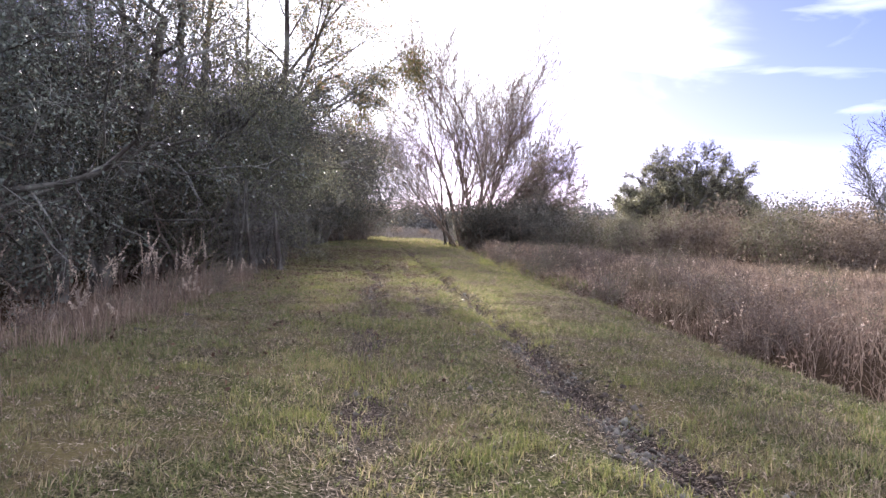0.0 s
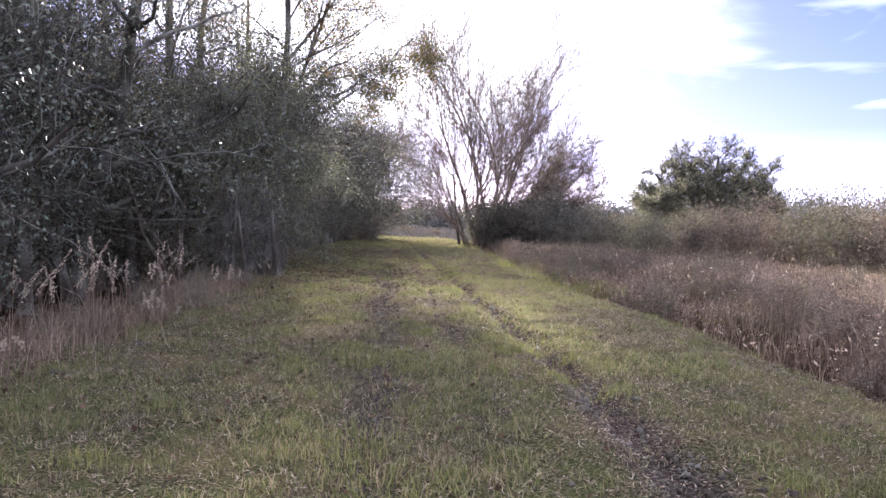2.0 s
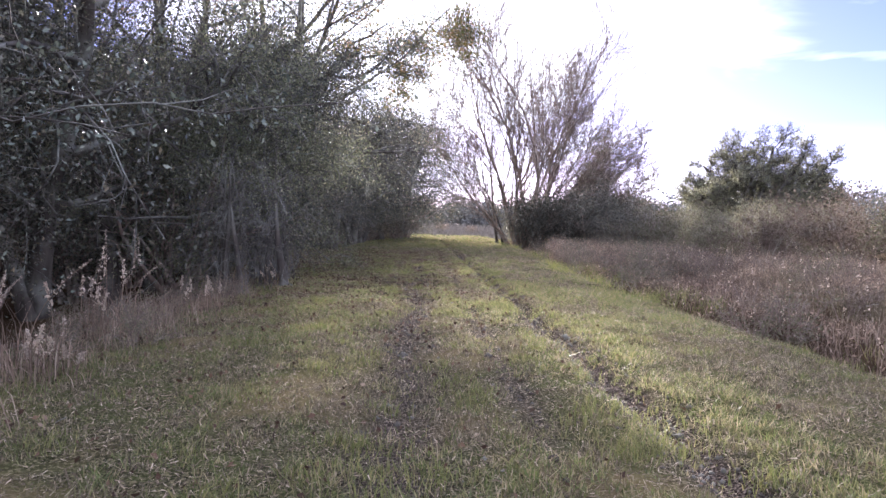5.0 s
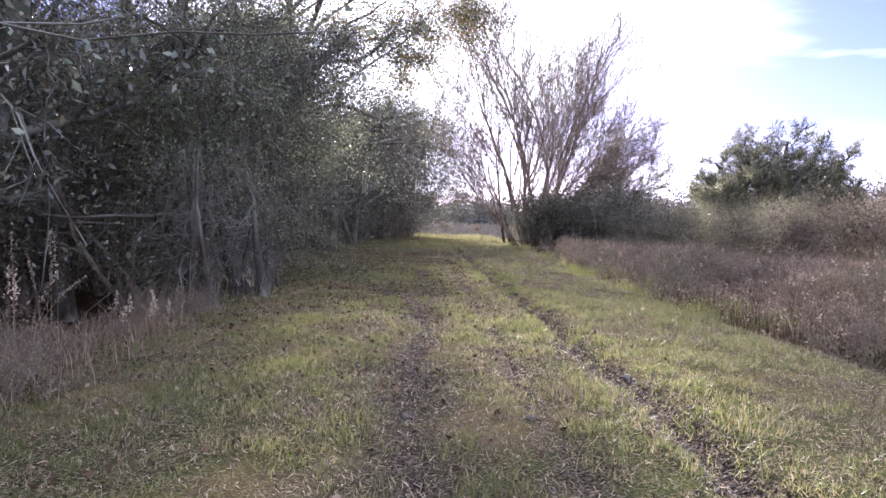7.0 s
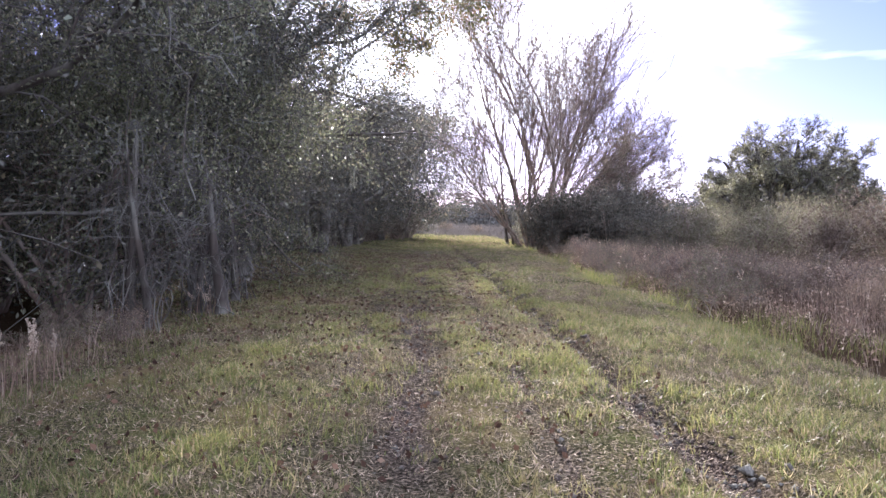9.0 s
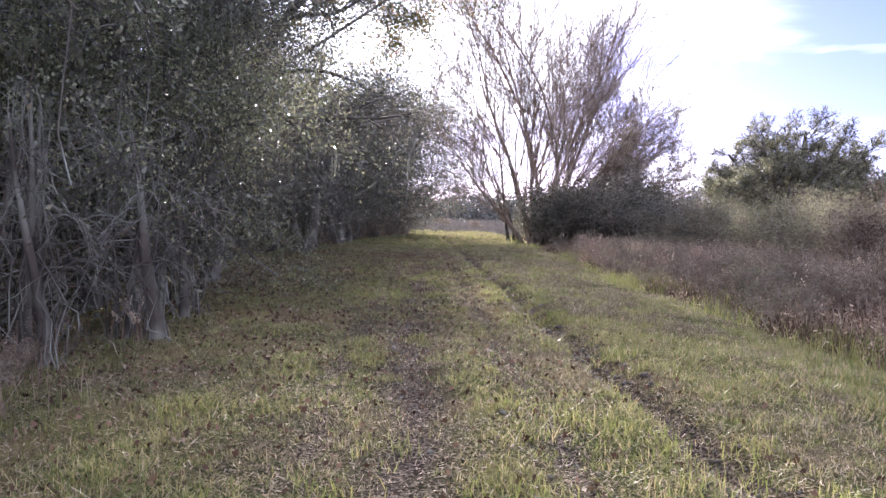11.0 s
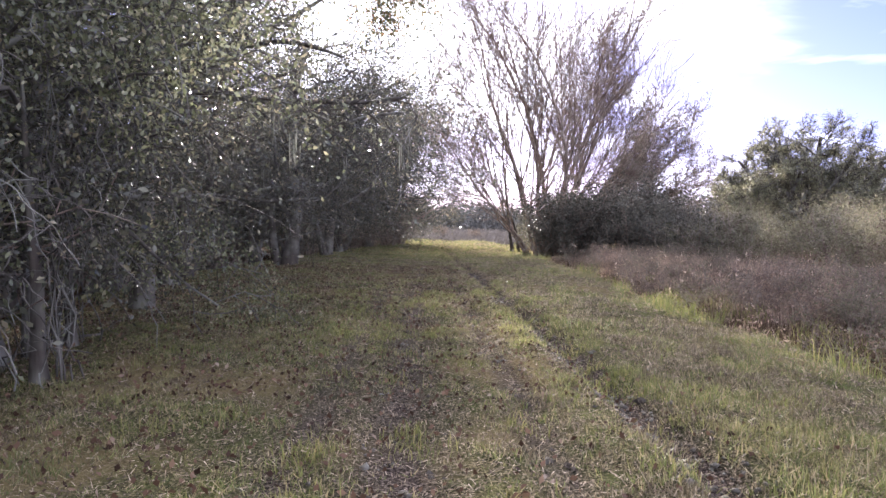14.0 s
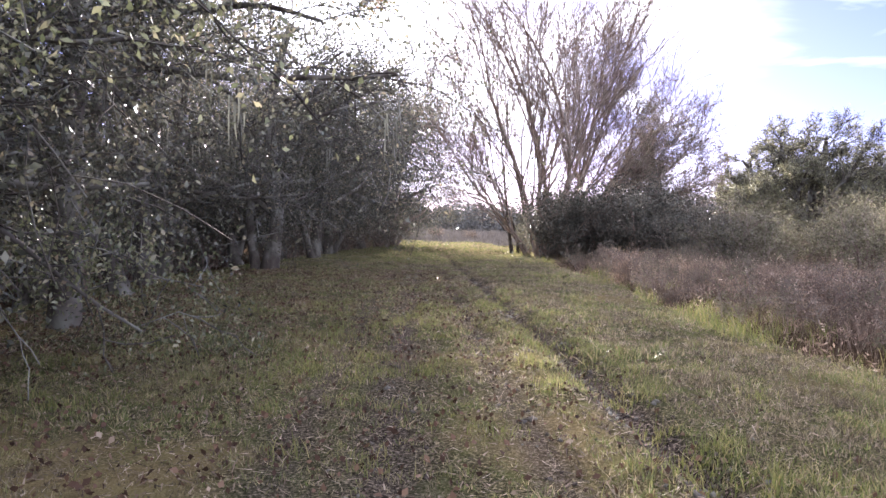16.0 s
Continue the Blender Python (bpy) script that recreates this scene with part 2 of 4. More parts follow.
def mesh_of(name, verts, faces, smooth=False):
    """A mesh from arrays; all faces have the same number of corners."""
    verts, faces = np.asarray(verts, np.float32), np.asarray(faces, np.int32)
    me = bpy.data.meshes.new(name)
    me.vertices.add(len(verts))
    me.vertices.foreach_set("co", verts.ravel())
    me.loops.add(faces.size)
    me.loops.foreach_set("vertex_index", faces.ravel())
    me.polygons.add(len(faces))
    me.polygons.foreach_set("loop_start", np.arange(0, faces.size, faces.shape[1], dtype=np.int32))
    if smooth:
        me.polygons.foreach_set("use_smooth", np.ones(len(faces), bool))
    me.update(calc_edges=True)
    return me


def part(name, me, material, parent=None, label=""):
    me.materials.append(material)
    ob = new(name, me)
    ob.parent = parent
    return tagged(ob, label)


def thing(name, label, category, group="", x=0, y=0, z=0):
    ob = new(name)
    ob.empty_display_size = 0.2
    ob.location = (x, y, z)
    return tagged(ob, label, category, group)


def unit(v):
    return v / np.maximum(np.linalg.norm(v, axis=-1, keepdims=True), 1e-9)


def leaves_mesh(name, at, size, r, slim=0.5, droop=0.0):
    """One lozenge leaf at every place, turned at random."""
    n = len(at)
    along = unit(r.normal(size=(n, 3)) + np.array([0, 0, -droop]))
    side = unit(np.cross(along, r.normal(size=(n, 3))))
    half = (size * 0.5).reshape(-1, 1)
    fold = unit(np.cross(along, side)) * half * 0.25
    v = np.empty((n, 4, 3))
    v[:, 0], v[:, 2] = at - along * half, at + along * half
    v[:, 1], v[:, 3] = at + side * half * slim + fold, at - side * half * slim + fold
    return mesh_of(name, v.reshape(-1, 3), np.arange(n * 4).reshape(n, 4))


def blades_mesh(name, base, height, width, r, lean=0.35, joints=1):
    """Grass blades: joints 1 gives a single spike, 2 a bent strip."""
    n = len(base)
    turn = r.random(n) * math.tau
    side = np.stack([np.cos(turn), np.sin(turn), np.zeros(n)], 1) * (width * 0.5).reshape(-1, 1)
    tilt = r.random(n) * math.tau
    way = np.stack([np.cos(tilt), np.sin(tilt), np.zeros(n)], 1) * (np.abs(r.normal(0, lean, n)) * height).reshape(-1, 1)
    up = np.array([0, 0, 1.0]) * height.reshape(-1, 1)
    if joints == 1:
        v = np.stack([base - side, base + side, base + way + up * 0.95], 1)
        return mesh_of(name, v.reshape(-1, 3), np.arange(n * 3).reshape(n, 3))
    mid = base + way * 0.3 + up * 0.6
    tip = base + way + up * 0.97
    v = np.stack([base - side, base + side, mid + side * 0.8, tip + side * 0.15, tip - side * 0.15, mid - side * 0.8], 1)
    k = np.arange(n).reshape(-1, 1) * 6
    return mesh_of(name, v.reshape(-1, 3), np.concatenate([k + np.array([0, 1, 2, 5]), k + np.array([5, 2, 3, 4])]))


def tubes_mesh(name, tubes):
    """Tapered tubes: each one a list of points, the radii there and the number of sides."""
    verts, faces, base = [], [], 0
    for pts, radii, k in tubes:
        pts = np.asarray(pts, float)
        way = unit(np.gradient(pts, axis=0))
        ref = np.where(np.abs(way[:, 2:3]) > 0.9, np.array([[1.0, 0, 0]]), np.array([[0, 0, 1.0]]))
        a = unit(np.cross(way, ref))
        b = np.cross(way, a)
        ang = np.arange(k) * math.tau / k
        ring = pts[:, None] + (a[:, None] * np.cos(ang)[None, :, None] + b[:, None] * np.sin(ang)[None, :, None]) * np.asarray(radii)[:, None, None]
        verts.append(ring.reshape(-1, 3))
        m = len(pts)
        i = np.arange(m - 1)[:, None] * k
        j = np.arange(k)[None]
        j2 = (j + 1) % k
        faces.append((np.stack([i + j, i + j2, i + k + j2, i + k + j], -1) + base).reshape(-1, 4))
        base += m * k
    return mesh_of(name, np.concatenate(verts), np.concatenate(faces), True)


def grow(r, at, way, length, radius, level, spec, tubes, tips):
    """A branch that wanders, tapers and forks; tubes by level, tips with their level."""
    n = spec["joints"][level]
    pts, way = [np.array(at, float)], unit(np.array(way, float))
    start = way
    for i in range(n):
        way = unit(way + r.normal(0, spec["wander"][level], 3) + np.array([0, 0, spec["rise"][level]]))
        pts.append(pts[-1] + way * length / n)
    end = spec["taper"][level]
    radii = np.maximum(radius * np.linspace(1, end, n + 1), spec["thin"])
    if level == 0:
        radii[0] *= 1.35
    tube = (pts, radii, (8, 5, 3, 3, 3)[level])
    tubes[min(level, 2)].append(tube)
    last = level + 1 >= len(spec["forks"]) or spec["forks"][level] == 0
    if level >= spec["leaf_from"]:
        for q in pts[1:]:
            tips.append(q)
    if last:
        return
    forks = spec["forks"][level]
    lo = spec["first"][level]
    for i in range(forks):
        f = lo + (1 - lo) * (i + r.random()) / forks
        k = min(int(f * n), n - 1)
        p = pts[k] + (pts[k + 1] - pts[k]) * (f * n - k)
        d = unit(pts[k + 1] - pts[k])
        out = unit(np.cross(d, r.normal(size=3)))
        s = spec["spread"][level]
        rr = radius * (1 - (1 - end) * f) * spec["thinner"][level]
        ll = length * spec["shorter"][level] * (1.15 - 0.55 * f if level == 0 else 1.0) * r.uniform(0.75, 1.25)
        grow(r, p, d * math.cos(s) + out * math.sin(s), ll, rr, level + 1, spec, tubes, tips)


def plant(name, seed, stems, spec, leaf, leaf_mat, bark_mat, label, category, group="", moss=0, per_tip=6, puff=0.3, droop=0.2, twig_mat=None, bushy=False):
    """A tree or shrub at the origin: stems are (start, way, length, radius)."""
    r = np.random.default_rng(seed)
    tubes, tips = ([], [], []), []
    for at, way, length, radius in stems:
        grow(r, at, way, length, radius, 0, spec, tubes, tips)
    root = thing(name, label, category, group)
    if bushy:
        tagged(part("stem_tangle", tubes_mesh("stem_tangle", tubes[0] + tubes[1] + tubes[2]), bark_mat, root), kind="stuff")
    else:
        for tube in tubes[0]:
            part("trunk", tubes_mesh("trunk", [tube]), bark_mat, root)
        for tube in tubes[1]:
            part("limb", tubes_mesh("limb", [tube]), twig_mat or bark_mat, root)
        tagged(part("twig_tangle", tubes_mesh("twig_tangle", tubes[2]), twig_mat or bark_mat, root), kind="stuff")
    tips = np.array(tips)
    if per_tip:
        at = np.repeat(tips, per_tip, axis=0)
        at = at + r.normal(0, puff, at.shape) * np.array([1, 1, 0.75])
        at = at[at[:, 2] > 0.08]
        part("crown", leaves_mesh("crown", at, leaf * r.uniform(0.6, 1.3, len(at)), r, 0.5, droop), leaf_mat, root)
    if moss:
        high = tips[tips[:, 2] > 3.4]
        at = high[r.integers(0, len(high), moss)]
        at = np.repeat(at, 7, axis=0) + r.normal(0, 0.1, (moss * 7, 3))
        tagged(part("hanging_moss", blades_mesh("hanging_moss", at, -r.uniform(0.2, 0.75, len(at)), r.uniform(0.015, 0.035, len(at)), r, 0.06, 2), MOSS, root,
                    "grey-green strands of hanging moss"), kind="stuff")
    return root


def place(ob, x, y, z, turn=0, size=1.0, tall=None):
    return copy_thing(ob, Matrix.Translation((x, y, z)) @ Matrix.Rotation(radians(turn), 4, "Z") @ Matrix.Diagonal((size, size, tall or size, 1)))


# ---- the lie of the land ----
def lane_right(y):
    """The right-hand edge of the mown lane, at the ditch."""
    return 5.05 + 0.12 * np.sin(y * 0.5) + np.interp(y, [0, 30, 40, 50, 70, 100], [0, 0.05, 0.9, 1.4, 2.4, 4.0])


def lane_left(y):
    """The left-hand edge of the lane, under the trees."""
    return np.interp(y, [-50, 0, 12, 20, 25, 30, 38, 48, 60, 75, 90, 110], [-4.6, -4.6, -4.4, -4.0, -4.6, -6.6, -7.2, -6.6, -5.4, -3.8, -2.4, -20])


def ruts(x, y):
    """How worn the ground is, 0 to 1, along the wheel tracks."""
    wob = 0.14 * (grid_noise(y, y * 0 + 3, 2.4, 5) - 0.5)
    streaky = grid_noise(x * 3.5, y, 1.1, 11) * 0.6 + grid_noise(x * 2, y, 0.35, 12) * 0.4
    main = np.exp(-((x - 2.03 + 0.006 * y - wob) / np.interp(y, [3, 8, 12, 60], [0.38, 0.3, 0.21, 0.2])) ** 2) * np.interp(y, [0, 40, 70], [1.15, 1.05, 0.5])
    left = np.exp(-((x + 0.1 - wob) / 0.33) ** 2) * np.interp(y, [0, 20, 34, 55], [0.85, 0.85, 0.7, 0.25])
    midw = np.exp(-((x - 0.95 - wob) / 0.17) ** 2) * np.interp(y, [6, 14, 34, 60], [0, 0.8, 0.8, 0.2])
    far_left = np.exp(-((x + 0.75 - wob) / 0.2) ** 2) * np.interp(y, [10, 18, 34, 50], [0, 0.75, 0.65, 0.15])
    return np.clip(np.maximum(main * (0.5 + 0.75 * streaky), np.maximum.reduce([left, midw, far_left]) * (0.45 + 0.85 * streaky)), 0, 1)


def height(x, y):
    x, y = np.asarray(x, float), np.asarray(y, float)
    e = lane_right(y)
    near = np.interp(np.hypot(x, y - 20), [0, 120, 200], [1, 1, 0])
    deep = np.exp(-((x - 2.03 + 0.006 * y - 0.14 * (grid_noise(y, y * 0 + 3, 2.4, 5) - 0.5)) / 0.15) ** 2)
    z = -0.05 * ruts(x, y) - 0.09 * deep * np.interp(y, [0, 10, 70], [0.5, 1, 1]) + 0.05 * (grid_noise(x, y, 0.5, 21) - 0.5) + 0.06 * (grid_noise(x, y, 2.1, 22) - 0.5)
    ditch = np.interp(x - e, [-1.2, 0, 0.35, 0.8, 1.5, 4], [0, -0.1, -0.58, -0.6, -0.25, -0.2])
    lf = lane_left(y)
    slope = np.interp(lf - x, [-1.5, 0.3, 3.0, 6.0], [0, -0.12, -0.75, -0.85])
    return z * near + (ditch + slope) * near


def make_ground():
    def axis(parts):
        return np.unique(np.round(np.concatenate(parts), 3))
    grow_out = np.geomspace(1, 1500, 34)
    xs = axis([np.arange(-8, 1.4, 0.14), np.arange(1.4, 2.6, 0.06), np.arange(2.6, 9, 0.14), 9 + grow_out * 1.0, -8 - grow_out * 1.0, np.arange(-30, 30, 1.2)])
    ys = axis([np.arange(-4, 42, 0.14), np.arange(42, 110, 0.8), 110 + grow_out, -4 - grow_out])
    X, Y = np.meshgrid(xs, ys)
    x, y = X.ravel(), Y.ravel()
    v = np.stack([x, y, height(x, y)], 1)
    n, m = len(xs), len(ys)
    k = (np.arange(m - 1)[:, None] * n + np.arange(n - 1)[None]).ravel()
    me = mesh_of("ground", v, np.stack([k, k + 1, k + n + 1, k + n], 1), True)
    wear = me.attributes.new("wear", "FLOAT", "POINT")
    wear.data.foreach_set("value", np.clip(ruts(x, y) * 1.2, 0, 1).astype(np.float32))
    wild = me.attributes.new("wild", "FLOAT", "POINT")
    w = np.maximum(np.interp(x - lane_right(y), [-0.1, 0.4], [0, 1]) * (y < 85), np.interp(lane_left(y) - x, [0, 1.5], [0, 1]) * (y < 105))
    w = np.maximum(w, np.interp(y, [105, 125], [0, 0.8]))
    wild.data.foreach_set("value", w.astype(np.float32))
    ob = part("ground", me, GROUND)
    tagged(ob, "worn grassy ground with wheel ruts, a ditch and bare soil", "ground", kind="structure")


make_ground()


def scatter(n, x0, x1, y0, y1, r):
    return r.uniform(x0, x1, n), r.uniform(y0, y1, n)


def lushness(x, y):
    """How green the turf is, 0 to 1, in drifts drawn out along the lane."""
    drift = 0.5 * grid_noise(x * 1.9, y, 1.7, 33) + 0.3 * grid_noise(x * 2.4, y, 0.6, 34) + 0.2 * grid_noise(x, y, 0.22, 35)
    worn = np.maximum(ruts(x - 0.22, y), ruts(x + 0.22, y))
    bank = np.interp(x, [2.2, 2.8, 5.0], [0.03, -0.04, -0.03]) + 0.11 * np.interp(y, [14, 20], [0, 1]) * np.interp(x, [-5, -3, 0.5, 1.5], [0.4, 1, 1, 0]) + 0.05 * np.interp(y, [8, 12], [1, 0])
    return np.clip((drift - 0.41 - 0.1 * worn + bank) * 5.5, 0, 1)


def lane_grass(name, tufts, each, y0, y1, tall, wide, seed):
    """Mown grass in small tufts, thin over the wheel tracks; green drifts and dead ones."""
    r = np.random.default_rng(seed)
    x, y = scatter(tufts, -8.0, 8.0, y0, y1, r)
    patchy = grid_noise(x, y, 0.35, 31) * 0.6 + grid_noise(x, y, 1.5, 32) * 0.4
    inside = (x > lane_left(y) - 1.5) & (x < lane_right(y) + 0.2)
    keep = inside & (r.random(tufts) < np.clip(2.0 * patchy - 0.25, 0, 1) * (1 - 0.88 * ruts(x, y)))
    x, y, patchy = x[keep], y[keep], patchy[keep]
    green = r.random(len(x)) < 0.12 + 0.88 * lushness(x, y)
    for lush, material, words in ((True, TURF, "short mown grass, green and straw-coloured, thin over the ruts"), (False, DEADTURF, "dead brownish mown grass in patches on the lane")):
        u, v, p = x[green == lush], y[green == lush], patchy[green == lush]
        littered = np.interp(v, [14, 22], [0, 1]) * np.interp(u, [0.2, 1.6], [1, 0])
        h = np.repeat(tall * (0.3 + 1.5 * p) * (1 - 0.35 * littered) * r.uniform(0.45, 1.5, len(u)) * (1.12 if lush else 0.72), each)
        u, v = np.repeat(u, each), np.repeat(v, each)
        u, v = u + r.normal(0, tall * 0.42, len(u)), v + r.normal(0, tall * 0.42, len(v))
        base = np.stack([u, v, height(u, v) - 0.005], 1)
        me = blades_mesh(name, base, h * r.uniform(0.5, 1.25, len(u)), wide * r.uniform(0.6, 1.4, len(u)), r, 0.8)
        tagged(part(name if lush else "dead_turf", me, material), words, "grass", kind="stuff")


lane_grass("grass", 150000, 7, 1.5, 28, 0.056, 0.0085, 41)
lane_grass("grass", 56000, 7, 28, 60, 0.066, 0.016, 42)
lane_grass("grass", 14000, 7, 60, 115, 0.12, 0.04, 43)


def green_tufts():
    r = np.random.default_rng(51)
    cx, cy = scatter(1500, -3.6, 5.2, 1.8, 34, r)
    edge = np.abs(ruts(cx + 0.3, cy) - ruts(cx - 0.3, cy))
    keep = r.random(1500) < (0.14 + 0.6 * edge) * (0.25 + 1.3 * lushness(cx, cy))
    cx, cy = cx[keep], cy[keep]
    n = 64
    x = np.repeat(cx, n) + r.normal(0, 0.11, len(cx) * n)
    y = np.repeat(cy, n) + r.normal(0, 0.11, len(cx) * n)
    base = np.stack([x, y, height(x, y) - 0.005], 1)
    me = blades_mesh("grass_tufts", base, r.uniform(0.05, 0.14, len(x)), r.uniform(0.004, 0.008, len(x)), r, 0.8, 2)
    tagged(part("grass_tufts", me, TUFT), "longer bright green tufts of grass in the lane", "grass", kind="stuff")


green_tufts()


def fallen_leaves():
    r = np.random.default_rng(61)
    n = 100000
    x, y = scatter(n, -7, 3.2, 6, 45, r)
    dense = np.interp(y, [6, 14, 22, 45], [0.04, 0.1, 0.42, 0.32]) * np.interp(x, [-7, -4, 1.2, 3.2], [1, 0.9, 0.6, 0.0]) * (0.3 + 0.9 * grid_noise(x, y, 0.8, 62))
    keep = r.random(n) < dense
    x, y = x[keep], y[keep]
    at = np.stack([x, y, height(x, y) + r.uniform(0.015, 0.055, len(x))], 1)
    me = leaves_mesh("fallen_leaves", at, r.uniform(0.03, 0.07, len(x)), r, 0.65)
    tagged(part("fallen_leaves", me, FALLEN), "brown and grey fallen leaves scattered on the lane", "leaves", kind="stuff")


fallen_leaves()


def slivers_mesh(name, at, length, width, r):
    """Thin scraps lying nearly flat."""
    n = len(at)
    a = r.random(n) * math.tau
    along = np.stack([np.cos(a), np.sin(a), r.normal(0, 0.35, n)], 1) * length[:, None] * 0.5
    side = np.stack([-np.sin(a), np.cos(a), r.normal(0, 0.3, n)], 1) * width[:, None] * 0.5
    v = np.stack([at - along - side, at - along + side, at + along], 1)
    return mesh_of(name, v.reshape(-1, 3), np.arange(n * 3).reshape(n, 3))


def thatch(n, y0, y1, size, seed):
    """Dead straw lying all over the mown lane, thickest in the wheel tracks."""
    r = np.random.default_rng(seed)
    x, y = scatter(n, -6.0, 5.6, y0, y1, r)
    keep = (x > lane_left(y) - 1) & (x < lane_right(y)) & (r.random(n) < (0.45 + 0.5 * grid_noise(x, y, 0.5, 67)) * (1 - 0.2 * ruts(x, y)))
    x, y = x[keep], y[keep]
    at = np.stack([x, y, height(x, y) + r.uniform(0.002, 0.03, len(x))], 1)
    me = slivers_mesh("dead_grass", at, size * r.uniform(0.5, 1.5, len(x)), size * r.uniform(0.08, 0.2, len(x)), r)
    tagged(part("dead_grass", me, THATCH), "scraps of dead straw lying among the grass and in the ruts", "grass", kind="stuff")


thatch(260000, 1.5, 24, 0.05, 66)
thatch(110000, 24, 50, 0.075, 68)


def soil_clods():
    """Loose dark crumbs and clods thrown up along the wheel tracks."""
    r = np.random.default_rng(69)
    n = 9000
    y = 2 + 44 * r.random(n) ** 1.4
    lane = r.random(n)
    x = np.where(lane < 0.72, 2.03 - 0.006 * y + r.normal(0, 0.2, n), np.where(lane < 0.88, -0.1 + r.normal(0, 0.22, n), 0.95 + r.normal(0, 0.15, n)))
    keep = r.random(n) < 0.25 + 1.1 * grid_noise(x, y, 0.5, 70) * ruts(x, y)
    x, y = x[keep], y[keep]
    n = len(x)
    size = r.uniform(0.008, 0.03, n) * (1 + (r.random(n) < 0.08))
    corner = np.array([[1, 0, 0], [0, 1, 0], [-1, 0, 0], [0, -1, 0], [0, 0, 0.7], [0, 0, -0.7]], float)
    v = corner[None] * size[:, None, None] * r.uniform(0.6, 1.3, (n, 6, 3)) + r.normal(0, 0.15, (n, 6, 3)) * size[:, None, None]
    v = v + np.stack([x, y, height(x, y) + size * 0.2], 1)[:, None]
    face = np.array([[0, 1, 4], [1, 2, 4], [2, 3, 4], [3, 0, 4], [1, 0, 5], [2, 1, 5], [3, 2, 5], [0, 3, 5]])
    me = mesh_of("soil_clods", v.reshape(-1, 3), (face[None] + 6 * np.arange(n)[:, None, None]).reshape(-1, 3))
    tagged(part("soil_clods", me, SOIL), "dark crumbs and clods of soil in the wheel ruts", "soil", kind="stuff")


soil_clods()


# ---- the field of dry grass beyond the ditch ----
def field_edge(y):
    """Where the field grass ends against the thicket."""
    return np.interp(y, [0, 20, 30, 38, 54, 66, 80], [27, 24, 22, 19, 14.5, 11, 9.5])


def field_rise(off, y):
    """The field grass is short by the lane where the ditch is shallow, and taller farther in."""
    return 0.88 * np.minimum(1, np.interp(y, [13, 19], [0.7, 0.22]) + np.maximum(off - 0.5, 0) * 0.24)


def field_grass(name, count, x_in, x_out, joints, seed, wide):
    r = np.random.default_rng(seed)
    x, y = scatter(count, 5, 30, 4, 72, r)
    off = x - lane_right(y)
    keep = (off > x_in) & (off < x_out) & (x < field_edge(y) + 2) & (y > 0.55 * x) & (r.random(count) < np.clip(1.5 * grid_noise(x, y, 0.45, 71) + 1.1 * grid_noise(x, y, 1.3, 75) - 0.65, 0.04, 1))
    x, y, off = x[keep], y[keep], off[keep]
    base = np.stack([x, y, height(x, y) - 0.01], 1)
    h = (0.08 + 0.4 * grid_noise(x, y, 1.6, 72) + 0.3 * grid_noise(x, y, 1.3, 75) + 0.4 * grid_noise(x, y, 0.45, 71)) * r.uniform(0.5, 1.3, len(x)) * field_rise(off, y)
    me = blades_mesh(name, base, h, wide * r.uniform(0.6, 1.3, len(x)), r, 0.75, joints)
    tagged(part(name, me, STRAW), "tall dry reddish-brown grass beyond the ditch", "grass", kind="stuff")


field_grass("dry_grass", 320000, 0.7, 5.0, 2, 73, 0.011)
field_grass("dry_grass", 260000, 4.5, 30.0, 1, 74, 0.022)


def seed_heads():
    """Seed heads and withered leaves among the field grass."""
    r = np.random.default_rng(76)
    n = 150000
    x, y = scatter(n, 5, 27, 4, 70, r)
    clump = grid_noise(x, y, 0.45, 71) * 1.3 - 0.1
    keep = (x > lane_right(y) + 0.6) & (x < field_edge(y) + 1) & (y > 0.55 * x) & (r.random(n) < clump)
    x, y, clump = x[keep], y[keep], clump[keep]
    at = np.stack([x, y, height(x, y) + (0.12 + 0.4 * grid_noise(x, y, 1.6, 72) + 0.42 * grid_noise(x, y, 0.45, 71)) * r.uniform(0.35, 1.0, len(x)) * field_rise(x - lane_right(y), y)], 1)
    me = leaves_mesh("seed_heads", at, r.uniform(0.04, 0.12, len(x)), r, 0.35, 0.3)
    tagged(part("seed_heads", me, STRAW), "withered brown seed heads and leaves among the field grass", "grass", kind="stuff")


seed_heads()


def seed_fluff():
    """Pale fluff of seed on stalks standing out of the field grass."""
    r = np.random.default_rng(78)
    n = 900
    x, y = scatter(n, 5, 27, 6, 66, r)
    keep = (x > lane_right(y) + 0.4) & (x < field_edge(y) + 3) & (y > 0.55 * x)
    x, y = np.repeat(x[keep], 9), np.repeat(y[keep], 9)
    top = np.repeat(r.uniform(0.35, 1.05, int(keep.sum())), 9)
    at = np.stack([x, y, height(x, y) + top], 1) + r.normal(0, 1, (len(x), 3)) * np.array([0.02, 0.02, 0.045])
    me = leaves_mesh("seed_fluff", at, r.uniform(0.02, 0.05, len(x)), r, 0.5, 0.4)
    tagged(part("seed_fluff", me, PLUME), "pale tufts of seed fluff among the dry field grass", "grass", kind="stuff")


seed_fluff()


